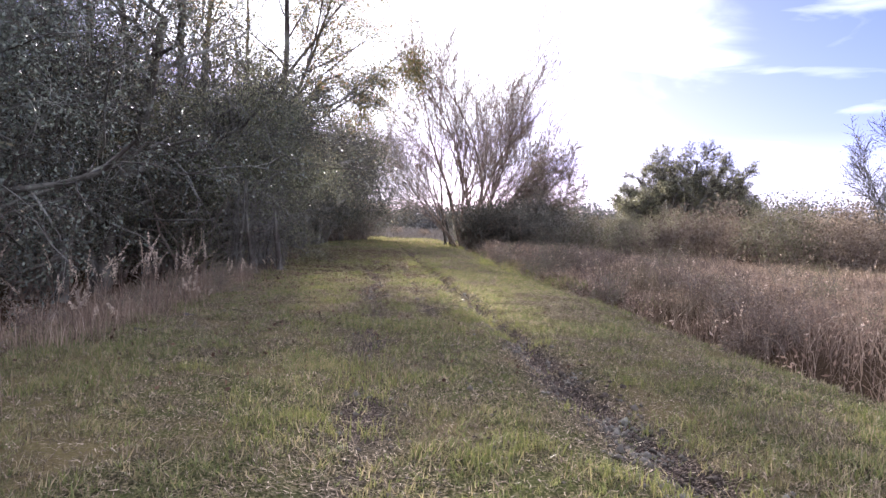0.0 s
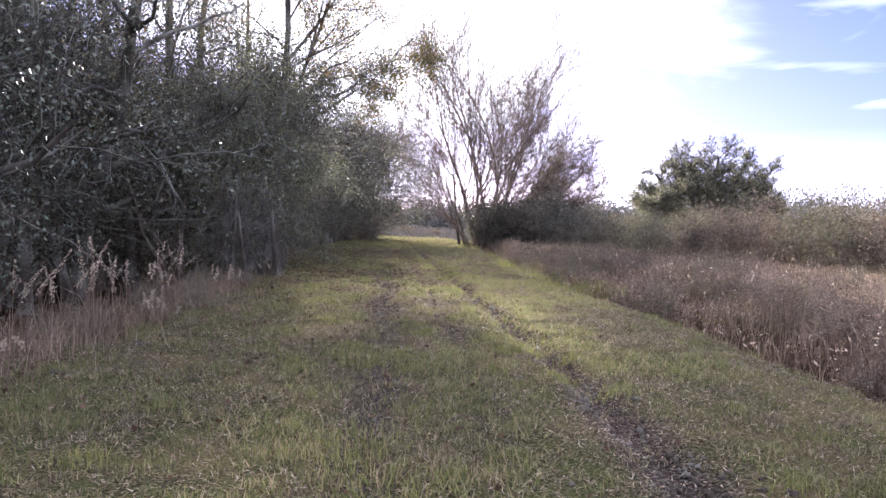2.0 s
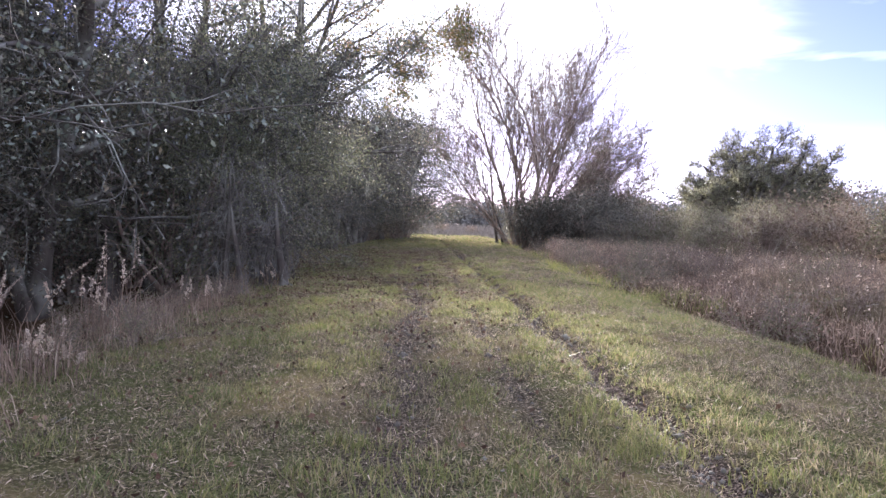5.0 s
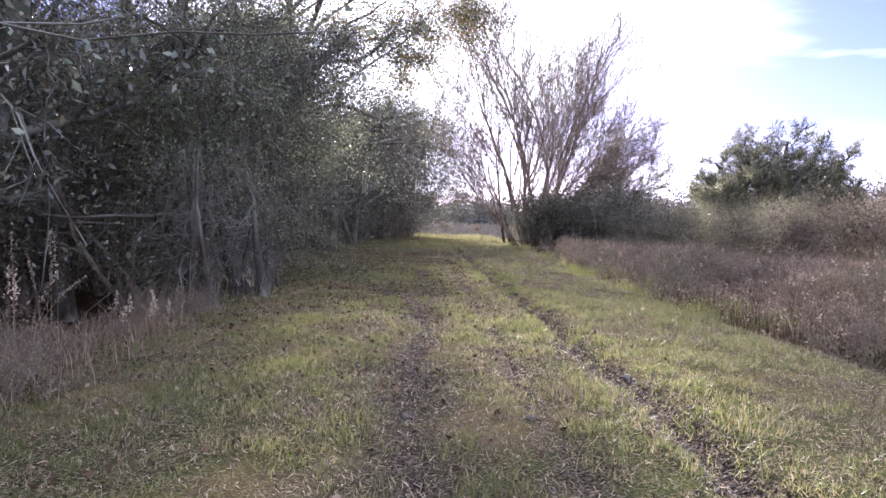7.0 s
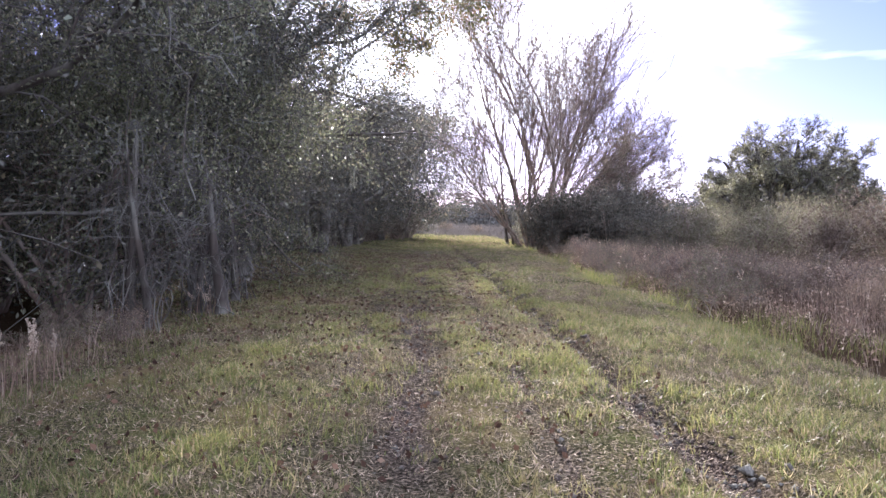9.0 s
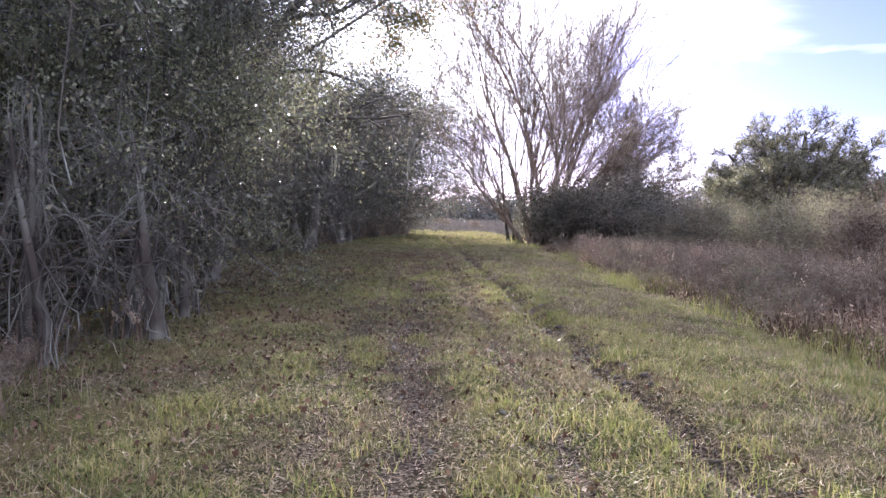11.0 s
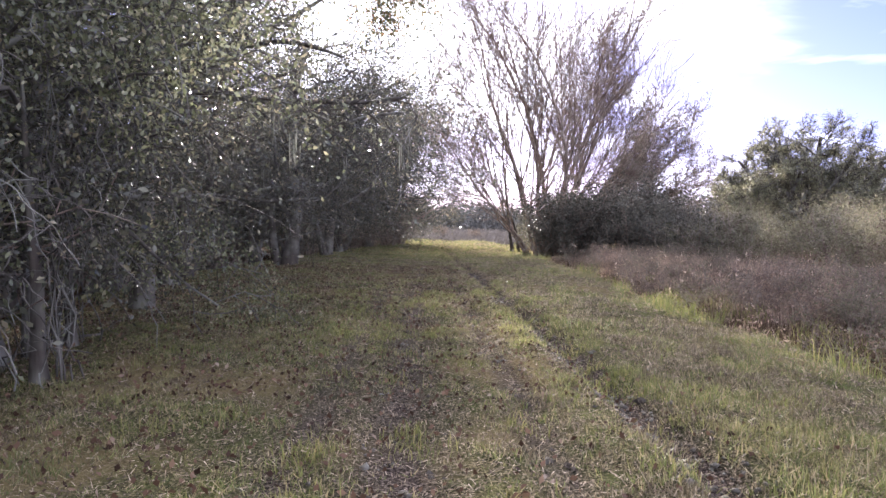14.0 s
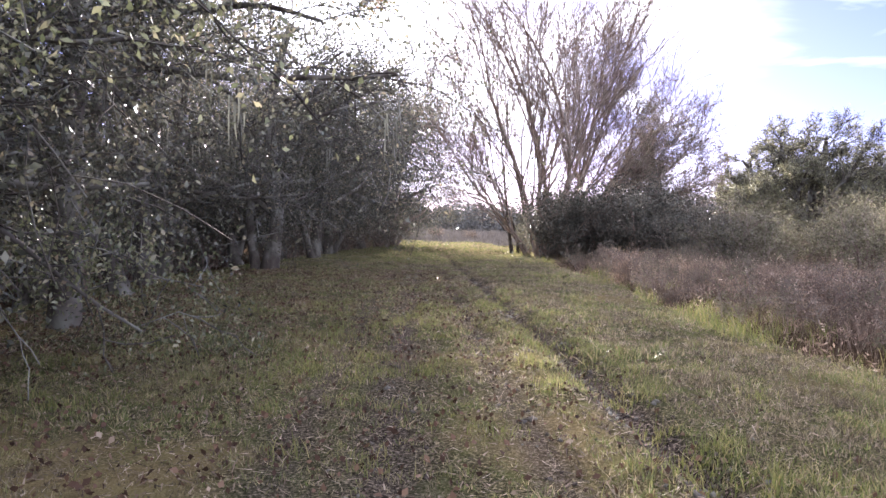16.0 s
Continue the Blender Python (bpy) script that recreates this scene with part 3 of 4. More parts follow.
def edge_weeds():
    r = np.random.default_rng(81)
    cy = r.uniform(16, 70, 300)
    cx = lane_right(cy) + r.uniform(-0.3, 1.7, 300)
    keep = grid_noise(cx, cy, 3.0, 82) > 0.42
    cx, cy = cx[keep], cy[keep]
    n = 44
    x, y = np.repeat(cx, n) + r.normal(0, 0.16, len(cx) * n), np.repeat(cy, n) + r.normal(0, 0.2, len(cx) * n)
    base = np.stack([x, y, height(x, y) - 0.01], 1)
    me = blades_mesh("ditch_grass", base, r.uniform(0.12, 0.4, len(x)), r.uniform(0.006, 0.01, len(x)), r, 0.6, 2)
    tagged(part("ditch_grass", me, TUFT), "rank green grass along the ditch bank", "grass", kind="stuff")


edge_weeds()

def wood_edge_grass():
    """Fine dry grass in a rough band along the edge of the wood."""
    r = np.random.default_rng(83)
    n = 14000
    y = r.uniform(5, 22, n)
    x = lane_left(y) + r.normal(0.15, 0.5, n)
    keep = r.random(n) < np.clip(2.2 * grid_noise(x, y, 0.7, 84) - 0.5, 0, 1) * np.interp(y, [5, 14, 22], [1, 0.6, 0.1])
    x, y = x[keep], y[keep]
    base = np.stack([x, y, height(x, y) - 0.01], 1)
    me = blades_mesh("rough_grass", base, (0.08 + 0.42 * grid_noise(x, y, 0.7, 84)) * r.uniform(0.4, 1.3, len(x)), r.uniform(0.004, 0.008, len(x)), r, 0.6, 2)
    tagged(part("rough_grass", me, STRAW), "rough tan grass along the edge of the wood", "grass", kind="stuff")


wood_edge_grass()

WEED = dict(joints=(3, 2, 2), wander=(0.18, 0.25, 0.3), rise=(0.05, 0.05, 0.0), taper=(0.4, 0.4, 0.4), thin=0.004,
            forks=(6, 3, 0), first=(0.25, 0.2, 0), spread=(0.7, 0.8, 0.8), thinner=(0.6, 0.6, 0.6), shorter=(0.45, 0.5, 0.5), leaf_from=1)
weeds = []
for s, mat in enumerate((DUSTY, STRAW, THICKET)):
    r0 = np.random.default_rng(85 + s)
    stems = [((r0.normal(0, 0.12), r0.normal(0, 0.12), -0.03), (r0.normal(0, 0.5), r0.normal(0, 0.5), 1), r0.uniform(0.45, 0.85), 0.007) for _ in range(9)]
    weeds.append(plant("weed_clump", 90 + s, stems, WEED, 0.036, mat, TWIG, ("olive-green", "pale straw-coloured", "brown withered")[s] + " clump of weeds in the dry field", "weeds",
                       "weed clumps of the field", per_tip=3, puff=0.07, bushy=True))
rw = np.random.default_rng(95)
for k in range(120):
    y = rw.uniform(6, 56)
    x = float(lane_right(y)) + 0.8 + abs(rw.normal(0, 4.5))
    if x < field_edge(y) and y > 0.6 * x:
        place(weeds[int(rw.choice(3, p=(0.35, 0.35, 0.3)))], x, y, float(height(x, y)), rw.random() * 360, rw.uniform(0.7, 1.45))

for k in range(26):
    y = rw.uniform(6, 24)
    x = float(lane_left(y)) + rw.normal(-0.1, 0.45)
    place(weeds[int(rw.choice(3, p=(0.4, 0.3, 0.3)))], x, y, float(height(x, y)), rw.random() * 360, rw.uniform(0.35, 0.8))

# ---- trees of the wood on the left-hand side ----
OAK = dict(joints=(7, 6, 5, 3), wander=(0.12, 0.2, 0.28, 0.3), rise=(0.08, 0.0, -0.06, -0.12), taper=(0.45, 0.35, 0.3, 0.3), thin=0.008,
           forks=(12, 6, 5, 0), first=(0.2, 0.25, 0.2, 0), spread=(1.1, 0.8, 0.8, 0.8), thinner=(0.5, 0.5, 0.5, 0.5), shorter=(0.58, 0.5, 0.5, 0.5), leaf_from=2)
TALL = dict(joints=(10, 6, 5, 4), wander=(0.05, 0.13, 0.2, 0.25), rise=(0.1, 0.1, 0.05, 0.0), taper=(0.3, 0.3, 0.3, 0.3), thin=0.008,
            forks=(13, 5, 4, 0), first=(0.35, 0.25, 0.2, 0), spread=(0.75, 0.65, 0.7, 0.7), thinner=(0.38, 0.5, 0.5, 0.5), shorter=(0.34, 0.5, 0.5, 0.5), leaf_from=2)
BUSH = dict(joints=(4, 3, 2), wander=(0.16, 0.25, 0.3), rise=(0.06, 0.05, 0.0), taper=(0.35, 0.35, 0.3), thin=0.006,
            forks=(6, 4, 0), first=(0.2, 0.2, 0), spread=(0.75, 0.8, 0.8), thinner=(0.55, 0.5, 0.5), shorter=(0.5, 0.5, 0.5), leaf_from=1)


oaks = []
for s in range(3):
    stems = [((0, 0, -0.2), (0.1 * s - 0.1, 0.05, 1), 8.2, 0.24), ((0.25, 0.2, -0.2), (0.35, 0.25 - 0.2 * s, 1), 7.4, 0.15)]
    oaks.append(plant("evergreen_oak", 100 + s, stems, OAK, 0.076, OAKLEAF if s else GREYLEAF, BARK,
                      "dense dark evergreen tree with low drooping boughs in the wood", "tree", "trees of the wood", moss=26 if s else 8, per_tip=12, puff=0.27, droop=0.5))
talls = []
for s in range(2):
    talls.append(plant("tall_tree", 120 + s, [((0, 0, -0.2), (0.03, 0, 1), 14.5, 0.2)], TALL, 0.07, FALLLEAF, PALEBARK if s else BARK,
                       "tall slender tree with a thin half-bare crown", "tree", "trees of the wood", per_tip=7, puff=0.3, droop=0.3))
unders = []
for s in range(2):
    r0 = np.random.default_rng(130 + s)
    stems = [((r0.normal(0, 0.2), r0.normal(0, 0.2), -0.1), (r0.normal(0, 0.35), r0.normal(0, 0.35), 1), r0.uniform(2.2, 3.2), 0.05) for _ in range(9)]
    unders.append(plant("understory_bush", 140 + s, stems, BUSH, 0.075, DARKBUSH if s else OAKLEAF, TWIG,
                        "dark tangled bush under the trees of the wood", "bush", "bushes of the wood", per_tip=12, puff=0.26, bushy=True))


def put(ob, x, y, turn, size=1.0, tall=None):
    return place(ob, x, y, float(height(x, y)), turn, size, tall)


for x, y, turn, size, v in [
        (-8.6, 12.0, 20, 0.95, 0), (-10.5, 18.0, 140, 1.0, 1), (-8.6, 22.0, 250, 1.1, 2), (-5.9, 26.4, 60, 0.8, 1), (-7.4, 34.0, 300, 1.2, 2), (-8.8, 29.6, 110, 1.15, 1), (-5.0, 44.0, 160, 1.12, 1), (-4.9, 53.5, 240, 1.15, 2), (-5.2, 61.5, 30, 1.2, 1), (-3.9, 70.5, 190, 1.2, 2),
        (-8.4, 42.0, 10, 1.05, 1), (-7.8, 51.0, 100, 1.1, 2), (-7.6, 59.0, 200, 1.4, 1), (-6.4, 68.0, 330, 1.5, 2), (-3.2, 78.0, 75, 1.45, 1), (-5.4, 88.0, 150, 1.4, 2),
        (-14, 8, 10, 1.2, 1), (-15, 16, 90, 1.2, 2), (-14, 26, 180, 1.2, 1), (-13.5, 37, 200, 1.2, 2), (-14, 48, 45, 1.25, 1), (-12.5, 60, 20, 1.4, 2), (-11, 74, 260, 1.5, 1),
        (-19, 28, 70, 1.6, 1), (-19, 12, 250, 1.5, 2), (-20, 42, 20, 1.6, 2), (-12, -4, 30, 1.1, 2)]:
    put(oaks[v], x, y, turn, size)
for x, y, turn, size, v in [(-7.7, 23.8, 80, 0.95, 0), (-8.0, 27.0, 200, 1.05, 0), (-10.0, 21.0, 120, 1.0, 1), (-9.2, 15.0, 300, 0.9, 0),
                            (-12.0, 30.0, 30, 1.1, 1), (-6.8, 38.0, 150, 0.95, 0), (-14.0, 20.0, 60, 1.05, 0), (-11, 12, 20, 0.95, 1), (-9.0, 33.0, 220, 1.1, 0), (-8.6, 19.4, 40, 0.9, 0), (-9, 45, 20, 0.95, 1)]:
    put(talls[v], x, y, turn, size)
ru = np.random.default_rng(150)
for k in range(34):
    y = 7 + k * 2.6
    x = float(lane_left(y)) - 2.6 - ru.random() * 2.0 - (1.6 if y < 60 else 0)
    put(unders[k % 2], x, y, ru.random() * 360, ru.uniform(0.85, 1.5) * (1.25 if y > 50 else 1))
for k in range(12):
    put(unders[k % 2], -10.5 - ru.random() * 3, 38 + k * 5, ru.random() * 360, 1.9)
for k in range(14):
    put(unders[k % 2], -16 - ru.random() * 3, 4 + k * 6, ru.random() * 360, 1.8)
for x, y, turn, size in [(-6.2, 24.0, 10, 1.3), (-9.4, 29.5, 130, 1.3), (-1.8, 79.0, 70, 1.5), (-2.6, 74.0, 20, 1.5), (-3.0, 84.0, 200, 1.5)]:
    put(unders[0], x, y, turn, size)
GLOSSY = dict(OAK, forks=(12, 7, 5, 0), rise=(0.06, -0.05, -0.12, -0.2), first=(0.25, 0.2, 0.2, 0))
glossy = plant("glossy_oak", 127, [((0, 0, -0.2), (0.06, -0.02, 1), 6.4, 0.14), ((0.1, 0.5, -0.2), (0.15, 0.1, 1), 5.6, 0.1)], GLOSSY, 0.062, GLOSSLEAF, PALEBARK,
               "small evergreen oak with drooping boughs of glossy leaves", "tree", per_tip=20, puff=0.22, droop=0.8)
glossy.location = (-4.5, 25.4, float(height(-4.5, 25.4)))
REACH = dict(TALL, forks=(11, 5, 4, 0), rise=(0.06, 0.06, 0.02, 0.0))
reach = plant("tall_tree", 126, [((0, 0, -0.2), (0.03, 0, 1), 15.5, 0.19), ((0.05, 0, 5.2), (0.55, 0.0, 0.85), 8.6, 0.09), ((0.1, 0, 7.2), (0.62, 0.12, 0.78), 7.4, 0.08), ((0.05, 0, 4.2), (0.4, -0.15, 0.9), 8.0, 0.08)], REACH, 0.085,
              FALLLEAF, BARK, "tall slender tree with limbs slanting out over the lane", "tree", "trees of the wood", per_tip=7, puff=0.28, droop=0.3)
reach.location = (-5.0, 30.4, float(height(-5.0, 30.4)))
OVER = dict(TALL, wander=(0.12, 0.16, 0.2, 0.25), forks=(10, 5, 5, 0), spread=(0.8, 0.7, 0.8, 0.7), rise=(0.0, 0.0, -0.05, -0.1), shorter=(0.3, 0.5, 0.5, 0.5))
over = plant("spreading_oak", 125, [((0, 0, -0.2), (0.02, 0, 1), 11.5, 0.22), ((0.05, 0, 4.9), (0.9, 0.12, 0.55), 9.4, 0.075), ((0.05, 0.1, 6.0), (0.8, 0.4, 0.6), 8.0, 0.07)], OVER, 0.1, FALLLEAF, BARK,
             "tree whose long limb reaches out high over the lane", "tree", per_tip=7, puff=0.26, droop=0.5)
over.location = (-6.2, 35.4, float(height(-6.2, 35.4)))

# ---- the bare trees by the far end of the lane ----
BARE = dict(joints=(9, 5, 4, 3, 3), wander=(0.09, 0.14, 0.17, 0.2, 0.2), rise=(0.03, 0.1, 0.08, 0.05, 0.03), taper=(0.25, 0.3, 0.3, 0.4, 0.5), thin=0.0142,
            forks=(11, 8, 6, 0), first=(0.16, 0.2, 0.15, 0), spread=(0.48, 0.5, 0.6, 0.6), thinner=(0.6, 0.52, 0.6, 0.6), shorter=(0.46, 0.46, 0.5, 0.5), leaf_from=3)
bare_stems = [(-0.55, -0.82, 8.8, 0.08), (-0.75, -0.66, 10.2, 0.09), (-0.6, -0.5, 11.8, 0.105), (-0.35, -0.34, 13.4, 0.12), (-0.2, -0.23, 14.6, 0.13), (-0.1, -0.1, 15.6, 0.145), (0.1, 0.0, 16.2, 0.15), (0.2, 0.08, 16.0, 0.14),
              (0.3, 0.17, 15.8, 0.145), (0.5, 0.27, 15.0, 0.13), (0.65, 0.38, 13.6, 0.11), (0.0, -0.2, 12.0, 0.1), (0.4, 0.22, 12.6, 0.09)]
bare = plant("bare_tree", 201, [((at, 0.3 * math.sin(7 * at), -0.1), (lean_x, 0.16 * math.sin(11 * at + 1), 1), long * 1.1, thick) for at, lean_x, long, thick in bare_stems], BARE, 0.036, TAWNYLEAF, GLAREBARK,
             "nearly leafless many-stemmed tree beside the grass lane", "tree", per_tip=1, puff=0.1)
bare.location = (8.0, 62.0, float(height(8.0, 62)))
LEANING = dict(BARE, forks=(13, 8, 6, 0), first=(0.28, 0.15, 0.15, 0), rise=(0.02, 0.05, 0.05, 0.03, 0.0), shorter=(0.34, 0.5, 0.5, 0.5))
lean = plant("leaning_tree", 207, [((0.2 * math.cos(5 * k), 0.3 * math.sin(3 * k), -0.1), (out, 0.25 * math.sin(2.3 * k), 1), long, 0.075 + 0.004 * long * (k % 3)) for k, (out, long) in enumerate(
    ((0.45, 11.6), (0.6, 12.4), (0.72, 13.0), (0.86, 12.6), (1.0, 11.0), (1.25, 10.8), (1.6, 10.4), (2.0, 9.8), (2.5, 8.8)))],
    LEANING, 0.085, DUSTY, GLAREBARK, "leaning bushy tree with fine twigs and sparse olive leaves", "tree", per_tip=2, puff=0.12)
lean.location = (9.0, 63.0, float(height(9, 63)))
SLIM = dict(BARE, forks=(8, 5, 3, 0), first=(0.3, 0.2, 0.2, 0), shorter=(0.32, 0.5, 0.5, 0.5))
slim = plant("slim_tree", 211, [((0, 0, -0.1), (-0.03, 0, 1), 10.5, 0.11), ((0.45, 0.3, -0.1), (0.04, 0, 1), 9.0, 0.09)], SLIM, 0.09, FALLLEAF, BARK,
             "slim pair of bare trunks at the edge of the lane", "tree", per_tip=2, puff=0.15, twig_mat=GLAREBARK)
slim.location = (6.35, 64.5, float(height(6.35, 64.5)))

dark_bushes = []
for s in range(2):
    r0 = np.random.default_rng(230 + s)
    stems = [((r0.normal(0, 0.4), r0.normal(0, 0.4), -0.1), (r0.normal(0, 0.45), r0.normal(0, 0.45), 1), r0.uniform(2.2, 3.4), 0.05) for _ in range(14)]
    dark_bushes.append(plant("dark_bush", 240 + s, stems, BUSH, 0.12, DARKBUSH, TWIG, "dense dark evergreen bush at the foot of the bare trees", "bush",
                             "dark bushes under the bare trees", per_tip=9, puff=0.26, bushy=True))
for k, (x, y, turn, size) in enumerate([(8.8, 61.6, 40, 1.2), (9.5, 61.0, 0, 1.4), (10.8, 61.5, 70, 1.3), (12.3, 60.4, 140, 1.25), (13.8, 59.0, 200, 1.25), (15.0, 57.0, 260, 1.0), (16.0, 54.8, 320, 0.8), (11.5, 63.5, 30, 1.25), (14.6, 61.5, 90, 1.2)]):
    put(dark_bushes[k % 2], x, y, turn, size)

# ---- the thicket beyond the field ----
thickets = []
for s, mat in enumerate((THICKET, DUSTY, THICKET)):
    r0 = np.random.default_rng(250 + s)
    stems = [((r0.normal(0, 0.35), r0.normal(0, 0.35), -0.1), (r0.normal(0, 0.5), r0.normal(0, 0.5), 1), r0.uniform(1.8, 3.2), 0.035) for _ in range(12)]
    thickets.append(plant("thicket_shrub", 260 + s, stems, BUSH, 0.115, mat, TWIG,
                          "dusty olive shrub in the thicket" if s == 1 else "brown twiggy shrub in the thicket", "shrub", "shrubs of the thicket", per_tip=5, puff=0.22, bushy=True))
rt = np.random.default_rng(270)
for i in range(9):
    for j in range(16):
        y = 8 + j * 4.3 + rt.uniform(-1.4, 1.4)
        x = float(field_edge(y)) + 0.8 + i * 3.6 + rt.uniform(-1.2, 1.2)
        if x > 1.0 * y + 14 or (x < 17.5 and y > 52) or i * 3.6 > 15:
            continue
        put(thickets[1 if rt.random() < (0.8 if y > 44 else 0.25) else int(rt.choice((0, 2)))], x, y, rt.random() * 360, rt.uniform(0.85, 1.35) + (0.06 * i if y < 40 else -0.08))

for x, y, turn, size in [(9.8, 73.0, 20, 0.6), (10.6, 81.0, 120, 0.7), (11.6, 91.0, 220, 0.8), (14.0, 100.0, 60, 0.9), (20.0, 108.0, 60, 1.0), (7.5, 112.0, 10, 0.5), (3.0, 120.0, 100, 0.6), (-2.0, 116.0, 200, 0.7),
                         (-5.4, 62.0, 40, 0.62), (-4.6, 67.0, 90, 0.6), (-3.8, 72.0, 160, 0.66), (-2.9, 78.0, 240, 0.66), (-2.2, 84.0, 310, 0.66), (-6.2, 55.0, 200, 0.55)]:
    put(thickets[0 if x < 8 else 1], x, y, turn, size)

# ---- the lone tree, the pale tree and the distance ----
LONE = dict(OAK, leaf_from=3, forks=(10, 7, 6, 0), first=(0.3, 0.3, 0.25, 0), spread=(0.75, 0.6, 0.7, 0.8), rise=(0.02, 0.03, 0.03, 0.02), shorter=(0.36, 0.45, 0.45, 0.5), thinner=(0.45, 0.5, 0.5, 0.5), thin=0.03, wander=(0.1, 0.14, 0.2, 0.25))
lone = plant("lone_oak", 301, [((0.4 * math.cos(a), 0.4 * math.sin(a), -0.2), (0.62 * math.cos(a), 0.62 * math.sin(a), 1.0), 10.0, 0.3) for a in (0.2, 1.4, 2.5, 3.4, 4.5, 5.5)] +
             [((0.3 * math.cos(a), 0.3 * math.sin(a), -0.2), (1.1 * math.cos(a), 1.1 * math.sin(a), 1.0), 8.6, 0.22) for a in (0.0, 1.0, 2.1, 3.2, 4.1, 5.2)] +
             [((0, 0, -0.2), (0.22 * math.cos(a), 0.22 * math.sin(a), 1), 10.8, 0.26) for a in (0.3, 2.4, 4.5)] +
             [((0.3 * math.cos(a), 0.3 * math.sin(a), -0.2), (1.9 * math.cos(a), 1.9 * math.sin(a), 1.0), 8.8, 0.2) for a in (0.1, 1.1, 2.0, 2.9, 3.6, 4.6, 5.6)] +
             [((0.3 * math.cos(a), 0.3 * math.sin(a), -0.2), (2.7 * math.cos(a), 2.7 * math.sin(a), 1.0), 8.0, 0.17) for a in (0.0, 0.7, 2.4, 3.1, 3.9, 5.9)],
             LONE, 0.14, OLIVE, BARK, "broad round-crowned oak standing above the thicket", "tree", per_tip=5, puff=0.22)
lone.location, lone.scale = (43.4, 94.4, 1.7), (1.2, 1.2, 1.03)
PALE = dict(BARE, thin=0.014)
pale = plant("pale_tree", 311, [((0.1 * i, 0.1 * i, -0.1), (0.25 * (i - 1.5), 0.2 * (i % 2), 1), 7.6, 0.1) for i in range(4)], PALE, 0.09, DUSTY, PALEBARK,
             "pale leafless tree rising out of the thicket", "tree", per_tip=1, puff=0.15, twig_mat=PALEBARK)
pale.location, pale.scale = (28.2, 34.0, float(height(28.2, 34.0))), (0.86, 0.86, 0.84)


def far_woods():
    r = np.random.default_rng(320)
    az = radians(1) * np.linspace(-40, 62, 520) + r.normal(0, 0.004, 520)
    d = r.uniform(170, 260, 520) + 40 * np.abs(np.sin(az * 3))
    h = r.uniform(4.5, 11, 520) * np.interp(np.degrees(az), [-5, 1, 4, 8, 16, 30, 60], [1, 0.8, 1.1, 1.0, 1.5, 1.6, 1.5])
    k = 380
    cx, cy, ch = np.repeat(d * np.sin(az), k), np.repeat(d * np.cos(az), k), np.repeat(h, k)
    u = unit(r.normal(size=(520 * k, 3))) * r.random((520 * k, 1)) ** 0.4
    at = np.stack([cx + u[:, 0] * ch * 0.5, cy + u[:, 1] * ch * 0.5, ch * 0.5 + u[:, 2] * ch * 0.5], 1)
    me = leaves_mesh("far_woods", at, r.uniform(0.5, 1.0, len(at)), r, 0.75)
    tagged(part("far_woods", me, FARLEAF), "line of woods on the horizon, haze put into the leaf colour", "woods", kind="stuff")


far_woods()


def far_weeds():
    r = np.random.default_rng(330)
    n = 46000
    x, y = scatter(n, -22, 50, 98, 165, r)
    keep = grid_noise(x, y, 5.0, 331) > 0.35
    x, y = x[keep], y[keep]
    base = np.stack([x, y, height(x, y) - 0.01], 1)
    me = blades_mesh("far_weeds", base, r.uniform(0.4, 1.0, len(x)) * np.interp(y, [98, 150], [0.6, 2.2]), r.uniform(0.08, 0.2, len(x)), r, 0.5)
    tagged(part("far_weeds", me, FARWEED), "weeds greyed as by haze in the open ground past the end of the lane", "weeds", kind="stuff")


far_weeds()

SNAG = dict(joints=(7, 3, 2), wander=(0.04, 0.2, 0.2), rise=(0.1, 0.05, 0.0), taper=(0.5, 0.4, 0.4), thin=0.03, forks=(5, 2, 0), first=(0.5, 0.3, 0), spread=(0.9, 0.7, 0.7),
            thinner=(0.35, 0.5, 0.5), shorter=(0.14, 0.5, 0.5), leaf_from=9)
snag = plant("dead_snag", 341, [((0, 0, -0.2), (0, 0, 1), 8.2, 0.22)], SNAG, 0.1, FARLEAF, BARK, "bare dead tree trunk standing far off past the lane", "tree", per_tip=0)
snag.location = (15.4, 180.0, 0.0)
for x, y, turn, size in [(7.2, 176.0, 0, 0.42), (9.0, 182.0, 90, 0.4), (17.5, 172.0, 200, 0.45)]:
    put(talls[0], x, y, turn, size)

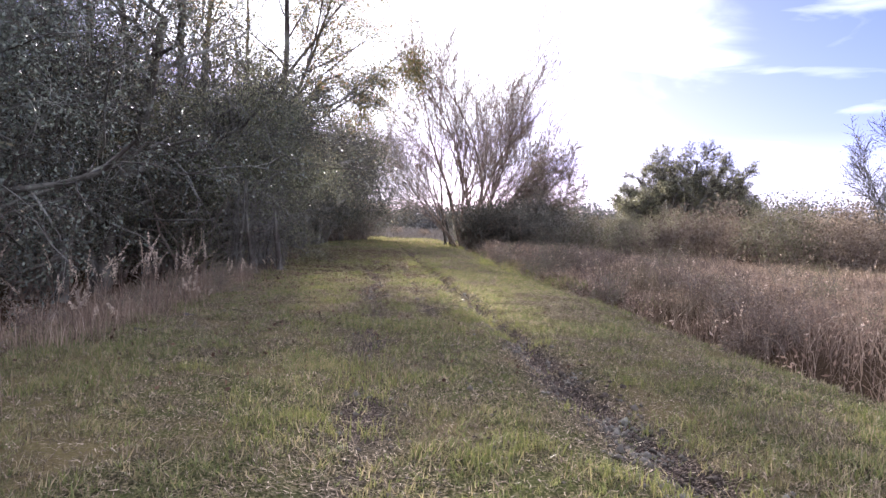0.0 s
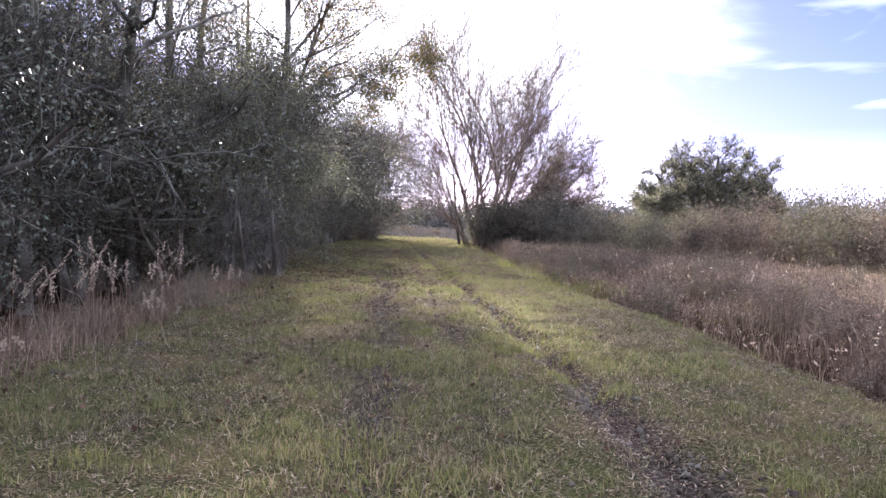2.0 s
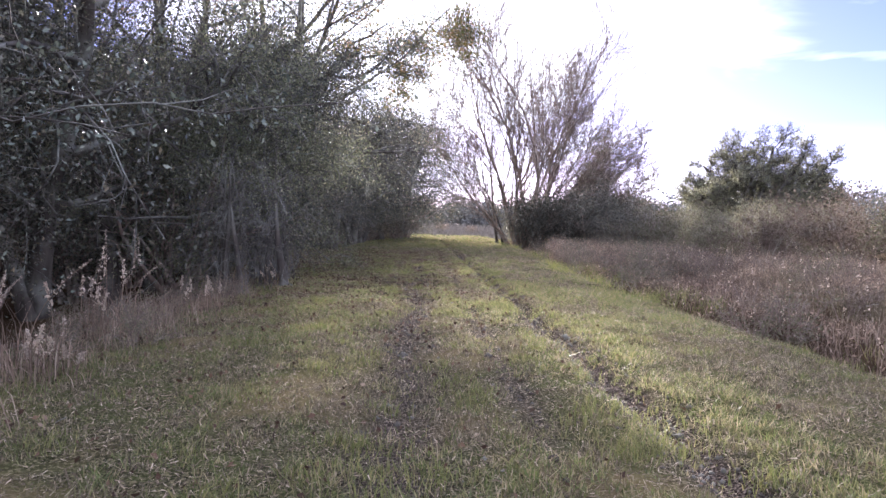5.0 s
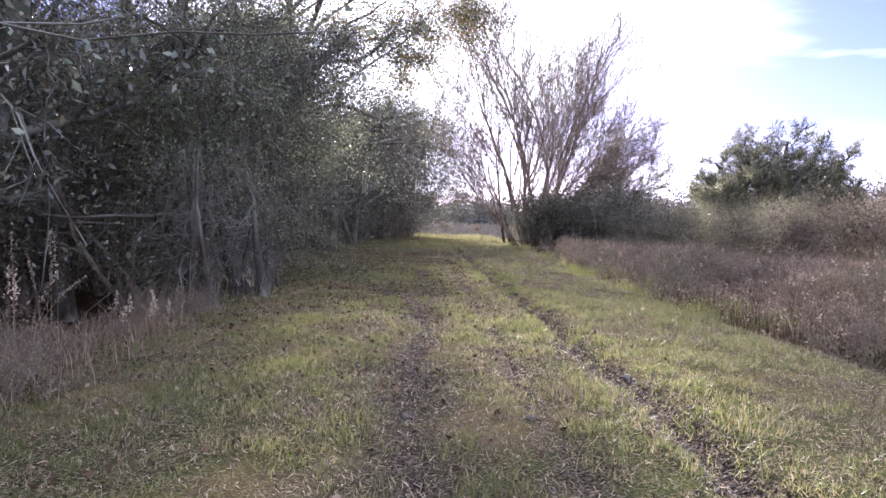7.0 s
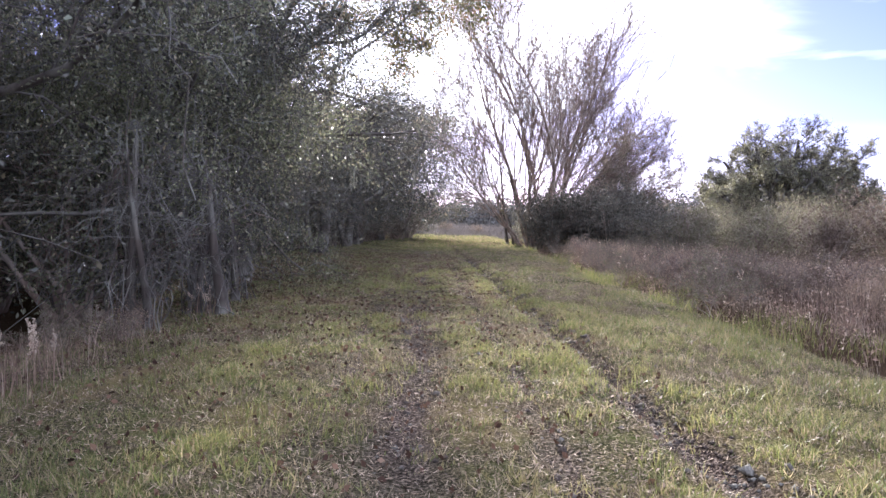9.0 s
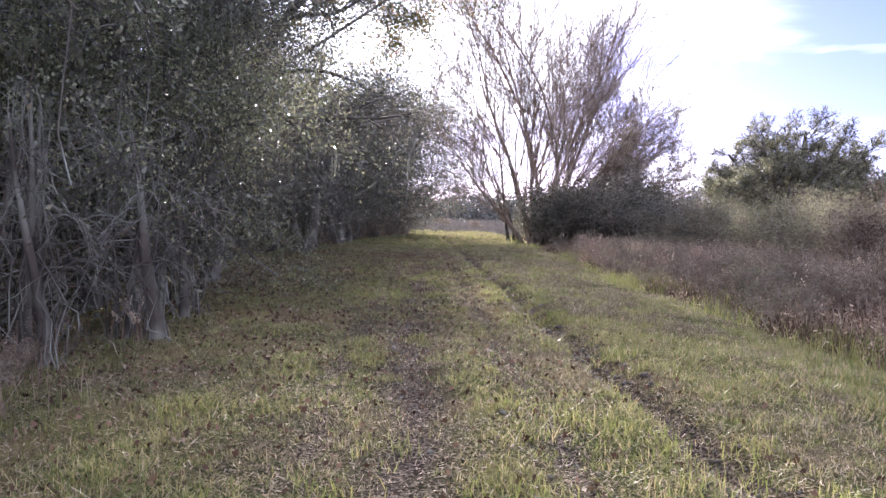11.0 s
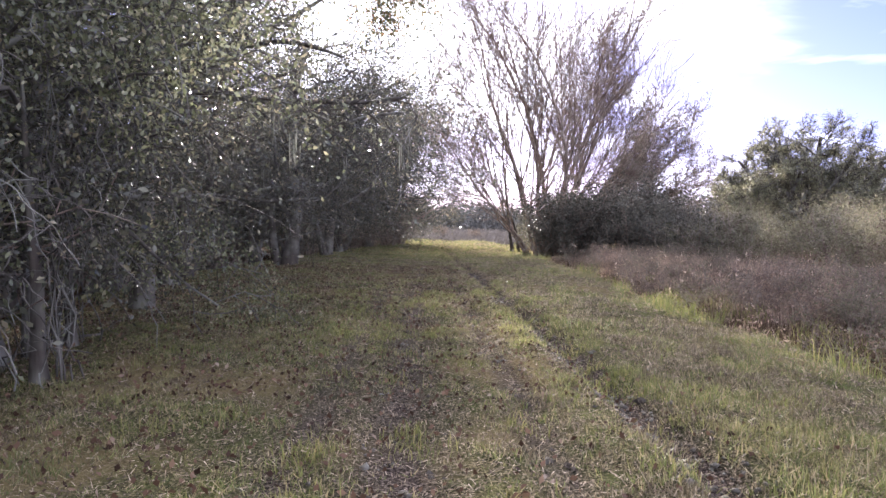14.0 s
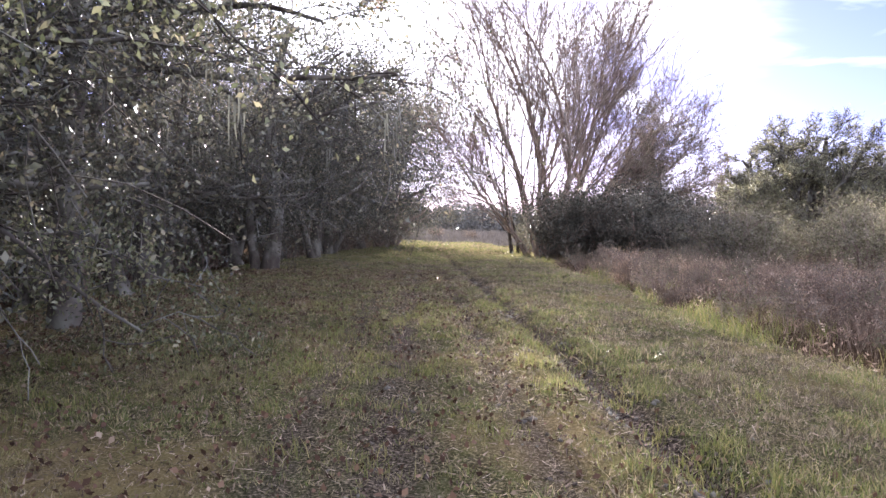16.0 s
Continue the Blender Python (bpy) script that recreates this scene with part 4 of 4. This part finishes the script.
# ---- dry plume grasses at the edge of the wood ----
def plume_grass(x, y, seed, size):
    r = np.random.default_rng(seed)
    root = thing("plume_grass", "clump of tall dry grass with pale feathery plumes", "grass clump", "plume grasses", x, y, float(height(x, y)))
    n = 40
    base = np.stack([r.normal(0, 0.13, n), r.normal(0, 0.13, n), np.zeros(n) - 0.02], 1)
    part("blades", blades_mesh("blades", base, size * r.uniform(0.25, 0.8, n), r.uniform(0.006, 0.011, n), r, 0.45, 2), STRAW, root)
    for i in range(int(r.integers(5, 9))):
        a, lean_by, hgt = r.random() * math.tau, abs(r.normal(0, 0.3)), size * r.uniform(0.55, 1.15)
        out = np.array([math.cos(a), math.sin(a), 0])
        s = np.linspace(0, 1, 8)[:, None]
        pts = np.array([r.normal(0, 0.2), r.normal(0, 0.2), -0.02]) + out * (s ** 2.2) * lean_by * hgt + np.array([0, 0, 1.0]) * s * hgt * (1 - 0.25 * lean_by * s)
        stalk = part("stalk", tubes_mesh("stalk", [(pts, np.linspace(0.006, 0.003, 8), 4)]), STRAW, root)
        m = 64
        f = r.uniform(0.66, 1.0, m)
        at = np.stack([np.interp(f, s[:, 0], pts[:, k]) for k in range(3)], 1) + r.normal(0, 0.012, (m, 3)) * (1.1 - f)[:, None] * 4
        part("plume", leaves_mesh("plume", at, r.uniform(0.02, 0.05, m), r, 0.35, 0.8), PLUME, stalk)


for k, (x, y, size) in enumerate([(-3.75, 11.7, 1.4), (-4.3, 10.6, 1.15), (-4.6, 12.4, 1.5), (-4.2, 13.6, 1.2), (-5.2, 11.4, 1.25), (-4.0, 15.4, 1.1), (-4.6, 17.0, 1.3), (-5.3, 9.4, 1.3), (-4.9, 8.2, 1.1),
                                  (-4.1, 9.8, 0.7), (-3.4, 13.0, 0.6), (-3.5, 17.6, 0.65), (-3.4, 22.6, 0.6)]):
    plume_grass(x, y, 400 + k, size)


# ---- old trunks, vines and fallen branches at the edge of the wood ----
def old_trunk(x, y, seed, tall, radius):
    """A gnarled trunk with bare side twigs, its foot hung with vine stems."""
    r = np.random.default_rng(seed)
    spec = dict(joints=(9, 9, 6), wander=(0.06, 0.24, 0.3), rise=(0.15, -0.13, -0.2), taper=(0.14, 0.25, 0.3), thin=0.005, forks=(15, 6, 0), first=(0.3, 0.15, 0),
                spread=(1.25, 0.7, 0.7), thinner=(0.2, 0.5, 0.5), shorter=(0.5, 0.5, 0.5), leaf_from=9)
    tubes, tips = ([], [], []), []
    grow(r, (0, 0, -0.1), (r.normal(0, 0.06), r.normal(0, 0.06), 1), tall, radius, 0, spec, tubes, tips)
    root = thing("old_trunk", "grey gnarled trunk with bare twigs and hanging vine stems", "tree", "old trunks", x, y, float(height(x, y)))
    part("trunk", tubes_mesh("trunk", tubes[0]), BARK, root)
    for tube in tubes[1]:
        part("limb", tubes_mesh("limb", [tube]), PALEBARK, root)
    tagged(part("twig_tangle", tubes_mesh("twig_tangle", tubes[2]), PALEBARK, root), kind="stuff")
    for i in range(11):
        a, d = r.random() * math.tau, r.uniform(1.0, 4.0) * radius + 0.05
        top = r.uniform(0.7, 3.6)
        s = np.linspace(0, 1, 9)[:, None]
        pts = np.array([math.cos(a) * d, math.sin(a) * d, -0.05]) * (1 - 0.6 * s) + np.array([0, 0, top]) * s + r.normal(0, 0.09, (9, 3)) * np.sin(s * math.pi) + np.array([math.sin(a * 3), math.cos(a * 5), 0]) * 0.3 * s * (1 - s)
        part("vine", tubes_mesh("vine", [(pts, np.linspace(0.011, 0.005, 9), 4)]), PALEBARK, root)


for k, (x, y, tall, radius) in enumerate([(-3.9, 21.4, 2.7, 0.075), (-3.5, 24.4, 3.0, 0.08), (-3.2, 22.6, 2.6, 0.115), (-4.2, 26.4, 2.8, 0.07), (-4.4, 21.9, 3.0, 0.08), (-4.7, 22.7, 3.2, 0.08), (-3.7, 22.9, 2.6, 0.05)]):
    old_trunk(x, y, 500 + k, tall, radius)


def fallen_branch(x, y, turn, size, seed):
    r = np.random.default_rng(seed)
    spec = dict(joints=(7, 4, 3), wander=(0.16, 0.25, 0.25), rise=(-0.02, 0.02, 0), taper=(0.3, 0.3, 0.3), thin=0.004, forks=(5, 3, 0), first=(0.35, 0.3, 0), spread=(0.7, 0.7, 0.7),
                thinner=(0.5, 0.5, 0.5), shorter=(0.3, 0.5, 0.5), leaf_from=9)
    tubes, tips = ([], [], []), []
    grow(r, (0, 0, 0.03), (1, 0, 0.18), size, 0.022, 0, spec, tubes, tips)
    ob = part("fallen_branch", tubes_mesh("fallen_branch", tubes[0] + tubes[1] + tubes[2]), PALEBARK)
    ob.matrix_basis = pose(x, y, float(height(x, y)), 0, 0, turn)
    tagged(ob, "pale dead branch lying on the grass by the wood", "branch", "fallen branches")


for k, (x, y, turn, size) in enumerate([(-4.6, 26.6, 40, 1.4), (-3.3, 9.6, 30, 0.9), (-3.1, 11.3, 50, 0.7)]):
    fallen_branch(x, y, turn, size, 520 + k)

# the patterns that were only copied
for ob in weeds + oaks + talls + unders + dark_bushes + thickets:
    for o in (*ob.children_recursive, ob):
        bpy.data.objects.remove(o)
